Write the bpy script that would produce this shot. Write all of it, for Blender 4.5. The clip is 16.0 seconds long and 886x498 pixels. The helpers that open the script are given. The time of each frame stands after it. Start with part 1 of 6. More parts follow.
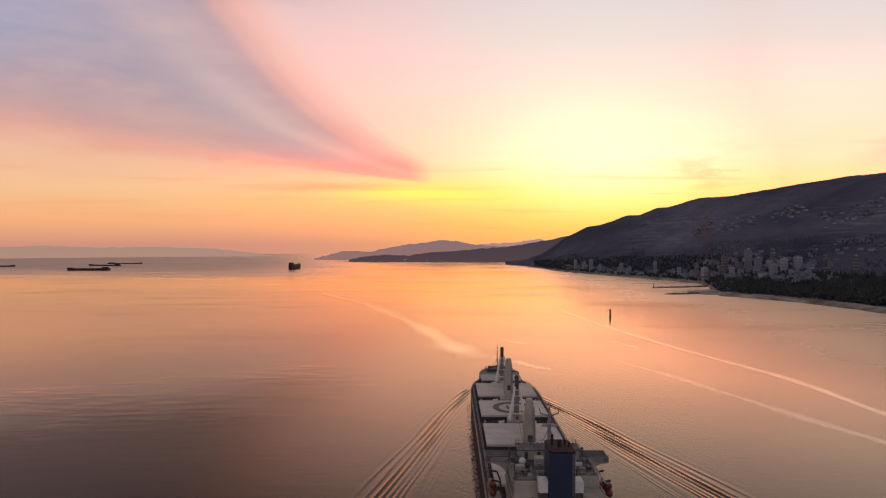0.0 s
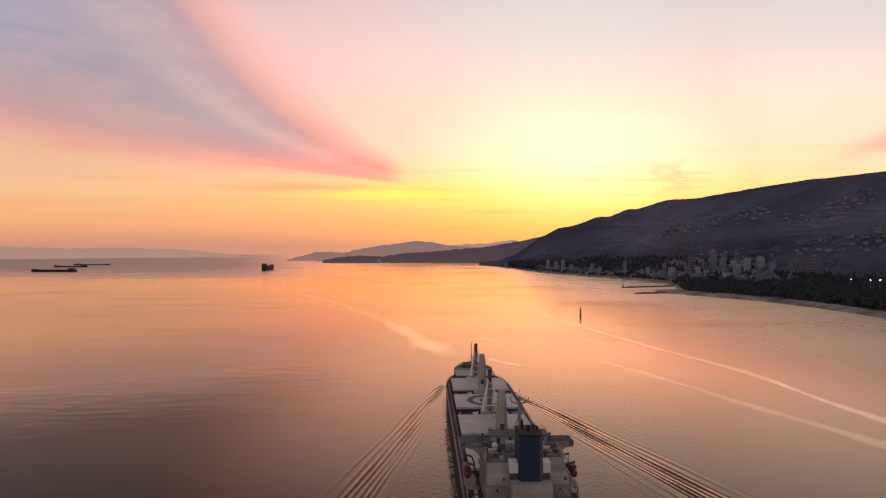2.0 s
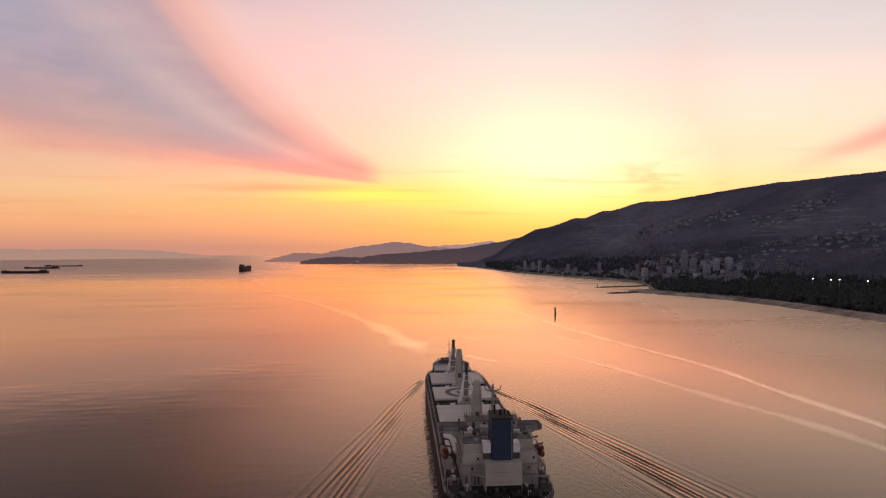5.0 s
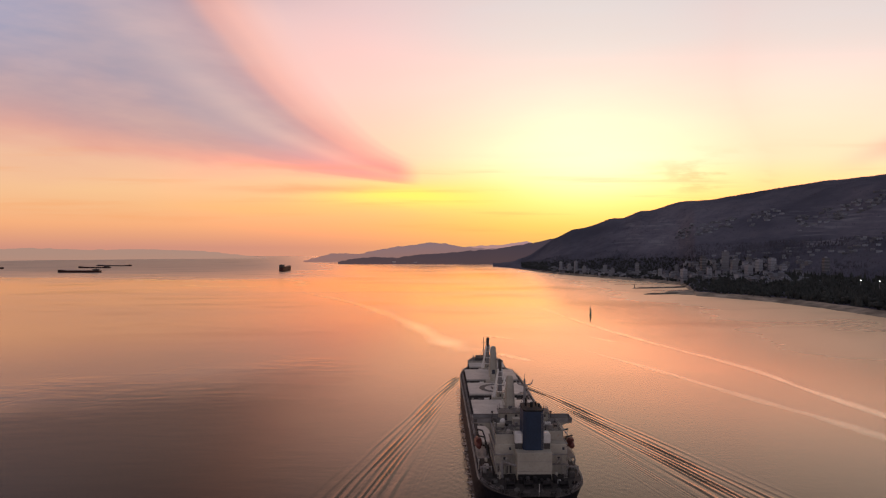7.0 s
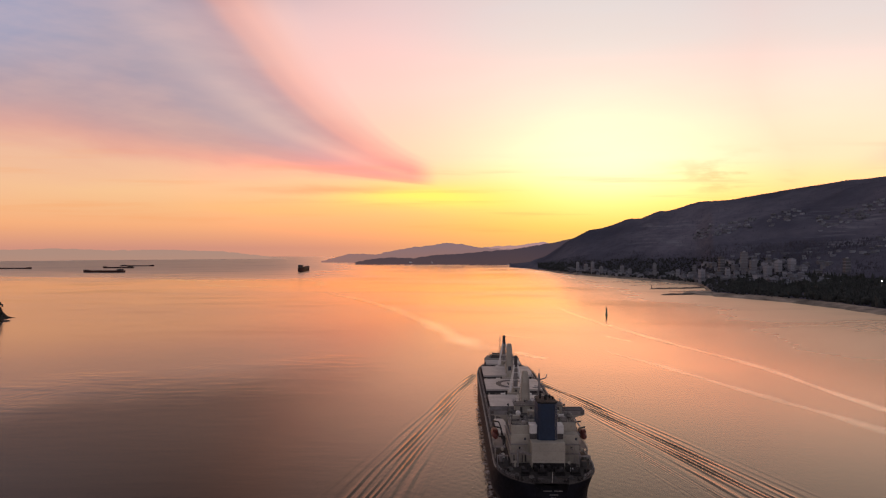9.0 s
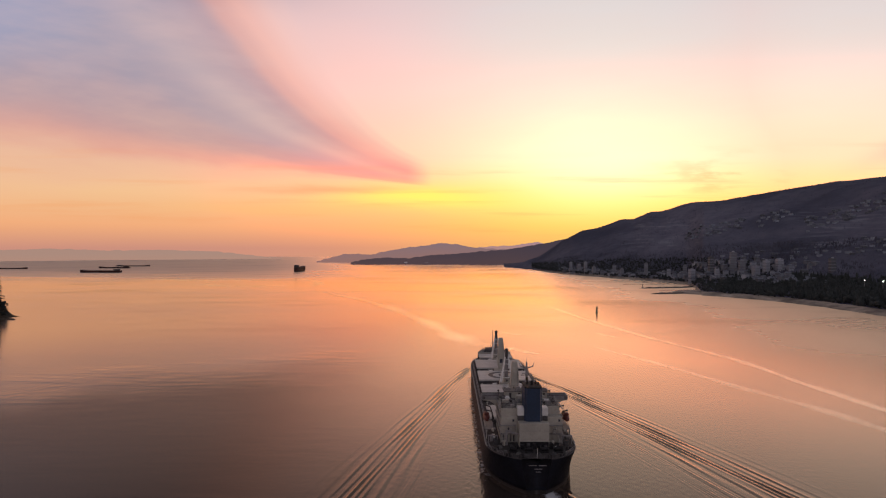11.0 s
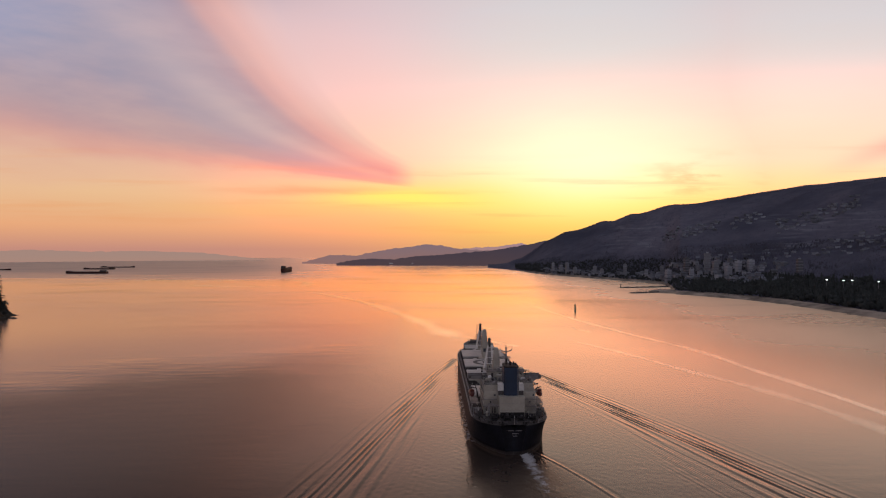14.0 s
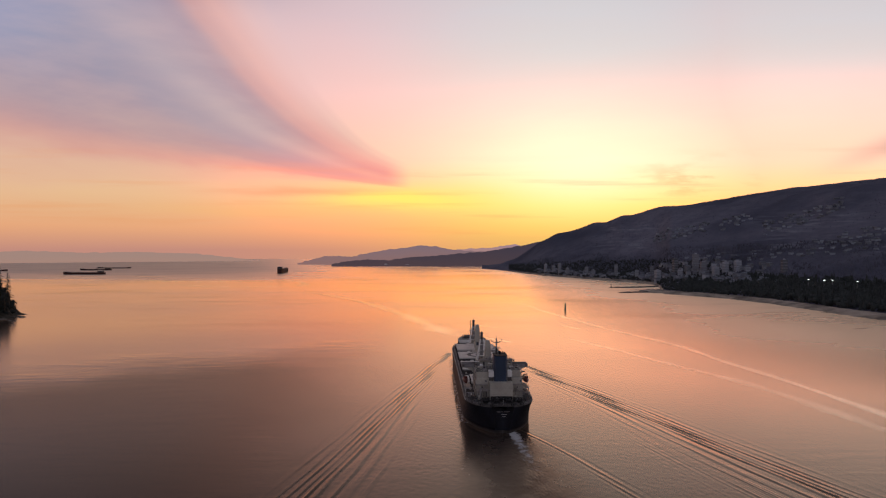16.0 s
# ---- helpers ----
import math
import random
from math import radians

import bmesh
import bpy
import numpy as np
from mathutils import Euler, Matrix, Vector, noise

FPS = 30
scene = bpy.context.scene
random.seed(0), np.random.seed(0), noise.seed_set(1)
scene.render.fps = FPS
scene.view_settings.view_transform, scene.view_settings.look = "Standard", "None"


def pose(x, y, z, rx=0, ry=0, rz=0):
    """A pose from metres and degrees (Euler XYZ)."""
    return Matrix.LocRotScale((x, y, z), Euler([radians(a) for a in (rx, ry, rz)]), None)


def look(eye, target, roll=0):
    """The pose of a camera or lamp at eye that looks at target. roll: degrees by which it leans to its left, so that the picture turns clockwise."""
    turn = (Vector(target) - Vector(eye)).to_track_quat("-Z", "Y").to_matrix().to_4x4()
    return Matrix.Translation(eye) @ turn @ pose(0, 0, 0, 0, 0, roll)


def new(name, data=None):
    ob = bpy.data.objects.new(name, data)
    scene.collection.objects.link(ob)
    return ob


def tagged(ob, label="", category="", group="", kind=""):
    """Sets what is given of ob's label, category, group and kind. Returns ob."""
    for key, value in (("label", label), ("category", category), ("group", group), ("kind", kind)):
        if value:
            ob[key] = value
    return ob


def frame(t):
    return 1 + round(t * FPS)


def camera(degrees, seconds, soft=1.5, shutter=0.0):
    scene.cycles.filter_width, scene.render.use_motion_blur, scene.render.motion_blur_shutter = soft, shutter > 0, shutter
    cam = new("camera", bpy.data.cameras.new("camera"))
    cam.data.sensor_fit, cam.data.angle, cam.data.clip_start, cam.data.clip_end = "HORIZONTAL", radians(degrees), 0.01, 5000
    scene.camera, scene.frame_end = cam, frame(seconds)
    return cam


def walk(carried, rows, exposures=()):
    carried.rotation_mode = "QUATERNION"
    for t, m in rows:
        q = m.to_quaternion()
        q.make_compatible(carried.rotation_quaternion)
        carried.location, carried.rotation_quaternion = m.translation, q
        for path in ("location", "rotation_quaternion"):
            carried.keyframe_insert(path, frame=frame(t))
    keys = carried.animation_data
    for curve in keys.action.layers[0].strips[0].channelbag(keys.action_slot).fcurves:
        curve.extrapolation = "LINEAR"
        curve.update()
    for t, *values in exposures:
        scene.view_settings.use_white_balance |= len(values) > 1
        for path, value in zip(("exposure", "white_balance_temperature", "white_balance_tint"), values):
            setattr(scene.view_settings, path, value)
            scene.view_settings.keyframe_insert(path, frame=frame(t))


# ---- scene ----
cam = camera(75.6, 16.0, 1.2)
EYE_Z = 76.4
# seconds, x, y, pitch, yaw
PATH = [
    (0, -24.42, -115.23, -0.40, 0.62),
    (0.5, -24.88, -118.01, -0.42, 0.21),
    (1, -25.16, -120.72, -0.40, -0.37),
    (1.5, -25.32, -123.36, -0.35, -1.07),
    (2, -25.43, -125.96, -0.32, -1.99),
    (2.5, -25.57, -128.51, -0.30, -3.14),
    (3, -25.72, -130.99, -0.28, -4.35),
    (5.5, -26.41, -142.18, -0.20, -4.00),
    (6, -26.42, -144.55, -0.19, -2.74),
    (6.5, -26.43, -146.92, -0.18, -1.56),
    (7, -26.47, -149.21, -0.17, -0.60),
    (7.5, -26.56, -151.40, -0.19, 0.11),
    (8, -26.68, -153.56, -0.19, 0.58),
    (8.5, -26.88, -155.99, -0.17, 0.90),
    (9, -27.18, -158.87, -0.12, 1.05),
    (11.5, -27.40, -182.63, -0.10, 0.30),
    (12, -27.61, -188.03, -0.09, 0.05),
    (12.5, -28.00, -193.66, -0.08, -0.23),
    (13, -28.57, -199.52, -0.05, -0.52),
    (13.5, -29.29, -205.54, -0.02, -0.77),
    (14, -30.08, -211.69, 0.01, -1.04),
    (14.5, -30.73, -217.98, 0.03, -1.20),
    (15, -31.19, -224.43, 0.05, -1.38),
    (15.5, -31.42, -230.99, 0.07, -1.52),
    (16, -31.52, -237.60, 0.11, -1.61),
]
walk(cam, [(t, pose(x, y, EYE_Z, 90 + p, 0, a)) for t, x, y, p, a in PATH],
     exposures=[(0, 0.0, 6500, 10), (9, 0.0, 6500, 10), (11.5, -0.06, 6300, 8.5), (16, -0.16, 5950, 7)])


# ---------------------------------------------------------------- nodes and materials
def tree_of(owner):
    owner.use_nodes = True
    nt = owner.node_tree
    nt.nodes.clear()
    return nt


class N:
    """Short hand for building node trees."""

    def __init__(self, nt):
        self.nt = nt

    def put(self, kind, **props):
        n = self.nt.nodes.new(kind)
        if "operation" in props:
            n.operation = props["operation"]
        if "use_clamp" in props:
            n.use_clamp = props["use_clamp"]
        if "data_type" in props:
            n.data_type = props["data_type"]
        if "blend_type" in props:
            n.blend_type = props["blend_type"]
        if "interpolation_type" in props:
            n.interpolation_type = props["interpolation_type"]
        if "attribute_name" in props:
            n.attribute_name = props["attribute_name"]
        if "sky_type" in props:
            n.sky_type = props["sky_type"]
        if "sun_disc" in props:
            n.sun_disc = props["sun_disc"]
        return n

    def link(self, a, b):
        self.nt.links.new(a, b)

    def feed(self, sock, v):
        if isinstance(v, bpy.types.NodeSocket):
            self.link(v, sock)
        elif isinstance(v, (tuple, list)) and sock.type == "RGBA" and len(v) == 3:
            sock.default_value = (*v, 1)
        else:
            sock.default_value = v

    def math(self, op, a, b=0.0, c=None, clamp=False):
        n = self.put("ShaderNodeMath", operation=op, use_clamp=clamp)
        self.feed(n.inputs[0], a)
        self.feed(n.inputs[1], b)
        if c is not None:
            self.feed(n.inputs[2], c)
        return n.outputs[0]

    def vec(self, op, a, b=(0, 0, 0)):
        n = self.put("ShaderNodeVectorMath", operation=op)
        self.feed(n.inputs[0], a)
        self.feed(n.inputs[1], b)
        return n.outputs[0]

    def mix(self, f, a, b, blend="MIX"):
        n = self.put("ShaderNodeMix", data_type="RGBA", blend_type=blend)
        self.feed(n.inputs[0], f)
        self.feed(n.inputs[6], a)
        self.feed(n.inputs[7], b)
        return n.outputs[2]

    def noise(self, vec, scale, detail=4.0, rough=0.55, out=0):
        n = self.put("ShaderNodeTexNoise")
        if vec is not None:
            self.feed(n.inputs["Vector"], vec)
        n.inputs["Scale"].default_value = scale
        n.inputs["Detail"].default_value = detail
        n.inputs["Roughness"].default_value = rough
        return n.outputs[out]

    def ramp(self, f, stops, interp="LINEAR"):
        n = self.put("ShaderNodeValToRGB")
        n.color_ramp.interpolation = interp
        els = n.color_ramp.elements
        while len(els) < len(stops):
            els.new(0.5)
        for e, (p, c) in zip(els, stops):
            e.position = p
            e.color = (*c, 1) if len(c) == 3 else c
        self.feed(n.inputs[0], f)
        return n.outputs[0]

    def rng(self, v, a, b, c=0.0, d=1.0, smooth=True):
        n = self.put("ShaderNodeMapRange", interpolation_type="SMOOTHSTEP" if smooth else "LINEAR")
        for i, x in enumerate((v, a, b, c, d)):
            self.feed(n.inputs[i], x)
        return n.outputs[0]


def srgb(r, g, b):
    return tuple((c / 255 / 12.92) if c <= 10 else ((c / 255 + 0.055) / 1.055) ** 2.4 for c in (r, g, b))


# ---------------------------------------------------------------- sky and sun
RED_OVER, GREEN_OVER = 1.2, 0.17
SUN_AZ, SUN_EL = radians(17.0), radians(1.0)
world = bpy.data.worlds.new("dusk_sky")
scene.world = world
w = N(tree_of(world))
way = w.put("ShaderNodeTexCoord").outputs["Generated"]
sep = w.put("ShaderNodeSeparateXYZ")
w.link(way, sep.inputs[0])
dx, dy, dz = sep.outputs
DEG = 180 / math.pi
az = w.math("MULTIPLY", w.math("ARCTAN2", dx, dy), DEG)
el = w.math("MULTIPLY", w.math("ARCSINE", dz), DEG)
up = w.math("MULTIPLY", el, 1 / 90)


def stops(*rows):
    return [(e / 90, srgb(*c)) for e, c in rows]


# flat picture of the western sky: across and up, both over the distance ahead
ahead = w.math("MAXIMUM", dy, 0.22)
across = w.math("DIVIDE", dx, ahead)
rise = w.math("DIVIDE", dz, ahead)
band = w.math("MULTIPLY", w.math("ARCTANGENT", rise), 2 / math.pi)

# away from the sun: rose haze low down, peach, then lilac blue
far_sky = w.ramp(up, stops((0, (208, 146, 126)), (2, (246, 175, 125)), (5, (246, 196, 146)), (9, (241, 198, 164)),
                           (15, (248, 202, 191)), (20, (240, 198, 194)), (25, (216, 188, 196)), (31, (96, 98, 118)), (42, (54, 58, 74)), (90, (76, 78, 90))))
# round the sun: orange at the rim, yellow glow, cream, pale rose, grey
near_sky = w.ramp(band, stops((0, (254, 189, 100)), (2.2, (255, 214, 100)), (4.5, (255, 236, 118)), (6.8, (255, 245, 168)), (9.0, (255, 246, 208)),
                              (13.5, (254, 236, 216)), (18, (245, 229, 218)), (22.5, (231, 221, 218)), (30, (212, 200, 198)), (42, (178, 168, 174)),
                              (66, (124, 120, 130)), (90, (94, 90, 102))))
off = w.math("DIVIDE", w.math("SUBTRACT", az, 15.5), w.rng(el, 6.0, 22.0, 20.0, 22.0))
glow = w.math("POWER", math.e, w.math("MULTIPLY", w.math("MULTIPLY", off, off), -1.0))
right = w.rng(az, 12.0, 34.0, 0.0, w.rng(el, 7.0, 15.0, 0.62, 0.92))
right = w.math("MULTIPLY", right, w.rng(az, 60.0, 110.0, 1.0, 0.0))
toward = w.math("MAXIMUM", glow, right)
sky = w.mix(toward, far_sky, near_sky)
# behind the viewer the dusk is already blue
back_sky = w.ramp(up, stops((0, (188, 166, 170)), (12, (200, 186, 190)), (30, (184, 182, 196)), (60, (122, 126, 142)), (90, (76, 78, 90))))
sky = w.mix(w.rng(w.math("ABSOLUTE", az), 65.0, 125.0), sky, back_sky)


def hump(u, u0, du, v, v0, dv):
    """A soft round patch."""
    a = w.math("DIVIDE", w.math("SUBTRACT", u, u0), du)
    b = w.math("DIVIDE", w.math("SUBTRACT", v, v0), dv)
    return w.math("POWER", math.e, w.math("MULTIPLY", w.math("ADD", w.math("MULTIPLY", a, a), w.math("MULTIPLY", b, b)), -1.0))


def drift(su, sv, scale, detail, tilt=0.0):
    """Cloud grain drawn out sideways."""
    c = w.put("ShaderNodeCombineXYZ")
    w.feed(c.inputs[0], w.math("MULTIPLY", across, su))
    w.feed(c.inputs[1], w.math("ADD", w.math("MULTIPLY", rise, sv), w.math("MULTIPLY", across, tilt)))
    return w.noise(c.outputs[0], scale, detail, 0.55)


veil = drift(1.6, 7.0, 2.2, 5.0, 1.2)
soft = drift(1.0, 1.6, 2.6, 3.0)
# bright core over the hill
sky = w.mix(w.math("MULTIPLY", hump(az, 15.2, 8.5, el, 8.6, 4.2), 0.68), sky, srgb(255, 255, 224))

# cirrus fan that opens from one point low in the sky towards the upper left;
# its lower rim is straight, its upper rim bends upwards
D = w.math("SUBTRACT", -0.058, across)
H = w.math("SUBTRACT", rise, 0.112)
H = w.math("ADD", H, w.math("MULTIPLY", w.math("SUBTRACT", veil, 0.5), w.rng(D, 0.0, 0.4, 0.0, 0.05)))
H = w.math("ADD", H, w.math("MULTIPLY", w.math("SUBTRACT", soft, 0.5), w.rng(D, 0.05, 0.4, 0.0, 0.045)))
gape = w.math("ADD", w.math("ADD", w.math("MULTIPLY", D, 0.146), w.math("MULTIPLY", w.math("MULTIPLY", D, D), 1.92)), 0.026)
fan = w.math("DIVIDE", w.math("SUBTRACT", H, w.math("MULTIPLY", D, 0.120)), gape)
fan = w.math("DIVIDE", w.math("ADD", fan, 0.6), 2.6, clamp=True)


def fans(*rows):
    return [((a + 0.6) / 2.6, c if isinstance(c, tuple) else (c, c, c)) for a, c in rows]


fan_col = w.ramp(fan, fans((-0.3, srgb(246, 190, 158)), (-0.10, srgb(243, 182, 156)), (0.0, srgb(229, 163, 147)), (0.12, srgb(190, 152, 154)),
                           (0.28, srgb(184, 160, 166)), (0.42, srgb(200, 174, 174)), (0.56, srgb(190, 162, 166)), (0.68, srgb(192, 156, 160)), (0.86, srgb(224, 168, 160)),
                           (1.12, srgb(245, 184, 170)), (1.5, srgb(249, 198, 186)), (2.0, srgb(250, 208, 198))), "EASE")
fan_den = w.ramp(fan, fans((-0.12, 0.0), (-0.05, 0.30), (0.02, 0.88), (0.2, 0.92), (0.45, 0.82), (0.75, 0.90), (1.0, 0.80), (1.3, 0.58), (1.65, 0.24), (2.0, 0.0)), "EASE")
fade = w.math("MULTIPLY", w.rng(D, -0.035, 0.02), w.rng(D, 1.1, 2.2, 1.0, 0.0))
den = w.math("MULTIPLY", w.math("MULTIPLY", fan_den, fade), w.rng(veil, 0.25, 0.7, 0.80, 1.05), clamp=True)
# rose at the tip, blue grey far out and high up
fan_col = w.mix(w.rng(D, 0.02, 0.24, 0.8, 0.0), fan_col, srgb(221, 157, 146))
blue = w.math("MULTIPLY", w.math("MULTIPLY", w.rng(D, 0.16, 0.5), w.rng(rise, 0.16, 0.36)), w.rng(fan, (0.92 + 0.6) / 2.6, (0.66 + 0.6) / 2.6))
fan_col = w.mix(w.math("MULTIPLY", blue, w.rng(soft, 0.3, 0.7, 0.45, 0.95)), fan_col, srgb(142, 148, 172))
corner = w.math("MULTIPLY", w.rng(D, 0.42, 0.75), w.rng(rise, 0.28, 0.42))
fan_col = w.mix(w.math("MULTIPLY", corner, 0.7), fan_col, srgb(140, 156, 192))
sky = w.mix(den, sky, fan_col)
# slate blue high up, away from the sun; added so the water mirrors darker
slate = w.math("MULTIPLY", w.rng(across, -0.10, -0.55), w.rng(el, 20.5, 27.0))
slate = w.math("MULTIPLY", slate, w.rng(w.math("ABSOLUTE", az), 70.0, 110.0, 0.92, 0.0))
sky = w.mix(slate, sky, srgb(42, 54, 80))

# yellow light under the tip of the fan, cut into bars
lit = w.math("ADD", rise, w.math("MULTIPLY", w.math("SUBTRACT", veil, 0.5), 0.03))
sky = w.mix(w.math("MULTIPLY", hump(across, -0.045, 0.15, lit, 0.090, 0.020), 0.95), sky, srgb(255, 238, 112))
sky = w.mix(w.math("MULTIPLY", hump(across, -0.30, 0.20, lit, 0.070, 0.016), 0.35), sky, srgb(250, 196, 110))
sky = w.mix(w.math("MULTIPLY", hump(across, -0.22, 0.13, lit, 0.103, 0.006), 0.5), sky, srgb(226, 158, 112))
# a low pink streak over the mountain, small smoky tufts beside the sun, thin bars near the horizon
sky = w.mix(w.math("MULTIPLY", hump(az, 42.8, 5.0, w.math("SUBTRACT", el, w.math("MULTIPLY", w.math("SUBTRACT", az, 42.0), 0.34)), w.math("ADD", 8.6, w.math("MULTIPLY", veil, 0.8)), 0.9), 0.8), sky, srgb(240, 166, 146))
tuft = w.rng(drift(4.0, 16.0, 2.0, 4.0), 0.50, 0.68)
sky = w.mix(w.math("MULTIPLY", w.math("MULTIPLY", tuft, hump(across, 0.48, 0.10, rise, 0.125, 0.035)), 0.5), sky, srgb(222, 192, 104))
bars = w.rng(drift(1.5, 30.0, 1.6, 4.0), 0.50, 0.70)
bars = w.math("MULTIPLY", bars, w.math("MULTIPLY", w.rng(el, 0.3, 2.0), w.rng(el, 6.0, 10.0, 1.0, 0.0)))
sky = w.mix(w.math("MULTIPLY", bars, 0.26), sky, srgb(243, 158, 96))
mottle = w.rng(drift(1.2, 5.0, 3.0, 5.0, -0.5), 0.3, 0.7)
sky = w.mix(w.math("MULTIPLY", mottle, w.rng(el, 3.0, 12.0, 0.0, 0.10)), sky, srgb(252, 206, 184))

# the sky round the sun is brighter than the film can hold, above all in red
parts = w.put("ShaderNodeSeparateColor")
w.link(sky, parts.inputs[0])
over = w.math("MULTIPLY", w.rng(parts.outputs[1], 0.52, 1.0), w.math("MULTIPLY", w.rng(parts.outputs[0], 0.84, 1.0), w.rng(el, 10.0, 20.0, 1.0, 0.2)))
# red patches added to the sky so the water mirrors more orange
added_red = w.math("ADD", w.math("ADD", hump(az, -6.0, 12.0, el, 5.0, 4.0), w.math("ADD", w.math("MULTIPLY", hump(az, -14.0, 9.0, el, 7.5, 2.5), 0.3), w.math("MULTIPLY", hump(az, -7.0, 9.0, el, 16.0, 7.0), 0.20))), w.math("MULTIPLY", hump(az, 28.0, 10.0, el, 8.0, 3.8), 0.9))
joined = w.put("ShaderNodeCombineColor")
w.feed(joined.inputs[0], w.math("MULTIPLY", parts.outputs[0], w.math("ADD", w.math("ADD", 1.0, w.math("MULTIPLY", added_red, 0.60)), w.math("MULTIPLY", over, RED_OVER))))
w.feed(joined.inputs[1], w.math("MULTIPLY", parts.outputs[1], w.math("ADD", 1.0, w.math("MULTIPLY", over, GREEN_OVER))))
w.link(parts.outputs[2], joined.inputs[2])
sky = joined.outputs[0]

air = w.put("ShaderNodeTexSky", sky_type="NISHITA", sun_disc=False)
air.sun_elevation, air.sun_rotation = SUN_EL, SUN_AZ
air.altitude, air.dust_density = 60.0, 3.0
bg_air = w.put("ShaderNodeBackground")
w.link(air.outputs[0], bg_air.inputs[0])
bg_air.inputs[1].default_value = 0.006
bg_sky = w.put("ShaderNodeBackground")
w.link(sky, bg_sky.inputs[0])
bg_sky.inputs[1].default_value = 1.0
both = w.put("ShaderNodeAddShader")
w.link(bg_air.outputs[0], both.inputs[0])
w.link(bg_sky.outputs[0], both.inputs[1])
w.link(both.outputs[0], w.put("ShaderNodeOutputWorld").inputs[0])

sun = new("sun", bpy.data.lights.new("sun", "SUN"))
sun.data.energy, sun.data.angle, sun.data.color = 0.6, radians(2.5), (1.0, 0.72, 0.42)
sun_way = Vector((math.sin(SUN_AZ) * math.cos(SUN_EL), math.cos(SUN_AZ) * math.cos(SUN_EL), math.sin(SUN_EL)))
sun.matrix_world = look(sun_way * 3000, (0, 0, 0))


# ---------------------------------------------------------------- materials
def surface(name, col, rough=0.6, metal=0.0, vary=0.25, scale=0.4, fine=4.0, bump=0.0, rust=None, spec=0.5, per_object=0.0):
    """Painted or natural surface: colour varied at two scales, with fine relief and optional rust-like stains."""
    m = bpy.data.materials.new(name)
    n = N(tree_of(m))
    pos = n.put("ShaderNodeTexCoord").outputs["Object"]
    big = n.noise(pos, scale, 5.0, 0.6)
    small = n.noise(pos, fine, 4.0, 0.6)
    dark = tuple(c * (1 - vary) for c in col)
    lite = tuple(min(1, c * (1 + vary)) for c in col)
    c = n.mix(n.rng(big, 0.3, 0.7), dark, lite)
    c = n.mix(n.math("MULTIPLY", n.rng(small, 0.45, 0.75), 0.35), c, tuple(x * 0.6 for x in col))
    if rust:
        c = n.mix(n.math("MULTIPLY", n.rng(n.noise(pos, scale * 2.3, 8.0, 0.7), 0.58, 0.72), 0.55), c, rust)
    if per_object:
        rnd = n.put("ShaderNodeObjectInfo").outputs["Random"]
        c = n.mix(n.math("MULTIPLY", rnd, per_object), c, (0.02, 0.02, 0.02))
    b = n.put("ShaderNodeBsdfPrincipled")
    n.link(c, b.inputs["Base Color"])
    n.feed(b.inputs["Roughness"], n.rng(small, 0.3, 0.7, rough * 0.85, min(1, rough * 1.15)))
    b.inputs["Metallic"].default_value = metal
    b.inputs["Specular IOR Level"].default_value = spec
    if bump:
        bp = n.put("ShaderNodeBump")
        bp.inputs["Strength"].default_value = 0.6
        bp.inputs["Distance"].default_value = bump
        n.link(small, bp.inputs["Height"])
        n.link(bp.outputs[0], b.inputs["Normal"])
    n.link(b.outputs[0], n.put("ShaderNodeOutputMaterial").inputs[0])
    return m


def hillside_material():
    """Forest floor of the mountain, with paler clearings and streets that follow the slope."""
    m = bpy.data.materials.new("wooded_hillside")
    n = N(tree_of(m))
    pos = n.put("ShaderNodeTexCoord").outputs["Object"]
    sp = n.put("ShaderNodeSeparateXYZ")
    n.link(pos, sp.inputs[0])
    c = n.mix(n.rng(n.noise(pos, 0.0032, 6.0, 0.62), 0.32, 0.68), (0.066, 0.070, 0.098), (0.150, 0.150, 0.188))
    c = n.mix(n.math("MULTIPLY", n.rng(n.noise(pos, 0.05, 5.0, 0.65), 0.4, 0.7), 0.4), c, (0.072, 0.076, 0.098))
    mp = n.put("ShaderNodeMapping")
    mp.inputs["Scale"].default_value = (0.011, 0.011, 0.16)
    n.link(pos, mp.inputs[0])
    lots = n.rng(n.noise(mp.outputs[0], 1.0, 5.0, 0.62), 0.46, 0.70)
    places = n.rng(n.noise(pos, 0.0042, 2.0, 0.5), 0.42, 0.58)
    belt = n.math("MULTIPLY", n.rng(sp.outputs[2], 55, 85), n.rng(sp.outputs[2], 150, 185, 1.0, 0.0))
    belt = n.math("MULTIPLY", belt, n.rng(sp.outputs[0], 430, 640))
    c = n.mix(n.math("MULTIPLY", n.math("MULTIPLY", lots, places), n.math("MULTIPLY", belt, 0.7)), c, (0.21, 0.22, 0.26))
    b = n.put("ShaderNodeBsdfDiffuse")
    n.link(c, b.inputs[0])
    n.link(b.outputs[0], n.put("ShaderNodeOutputMaterial").inputs[0])
    return m


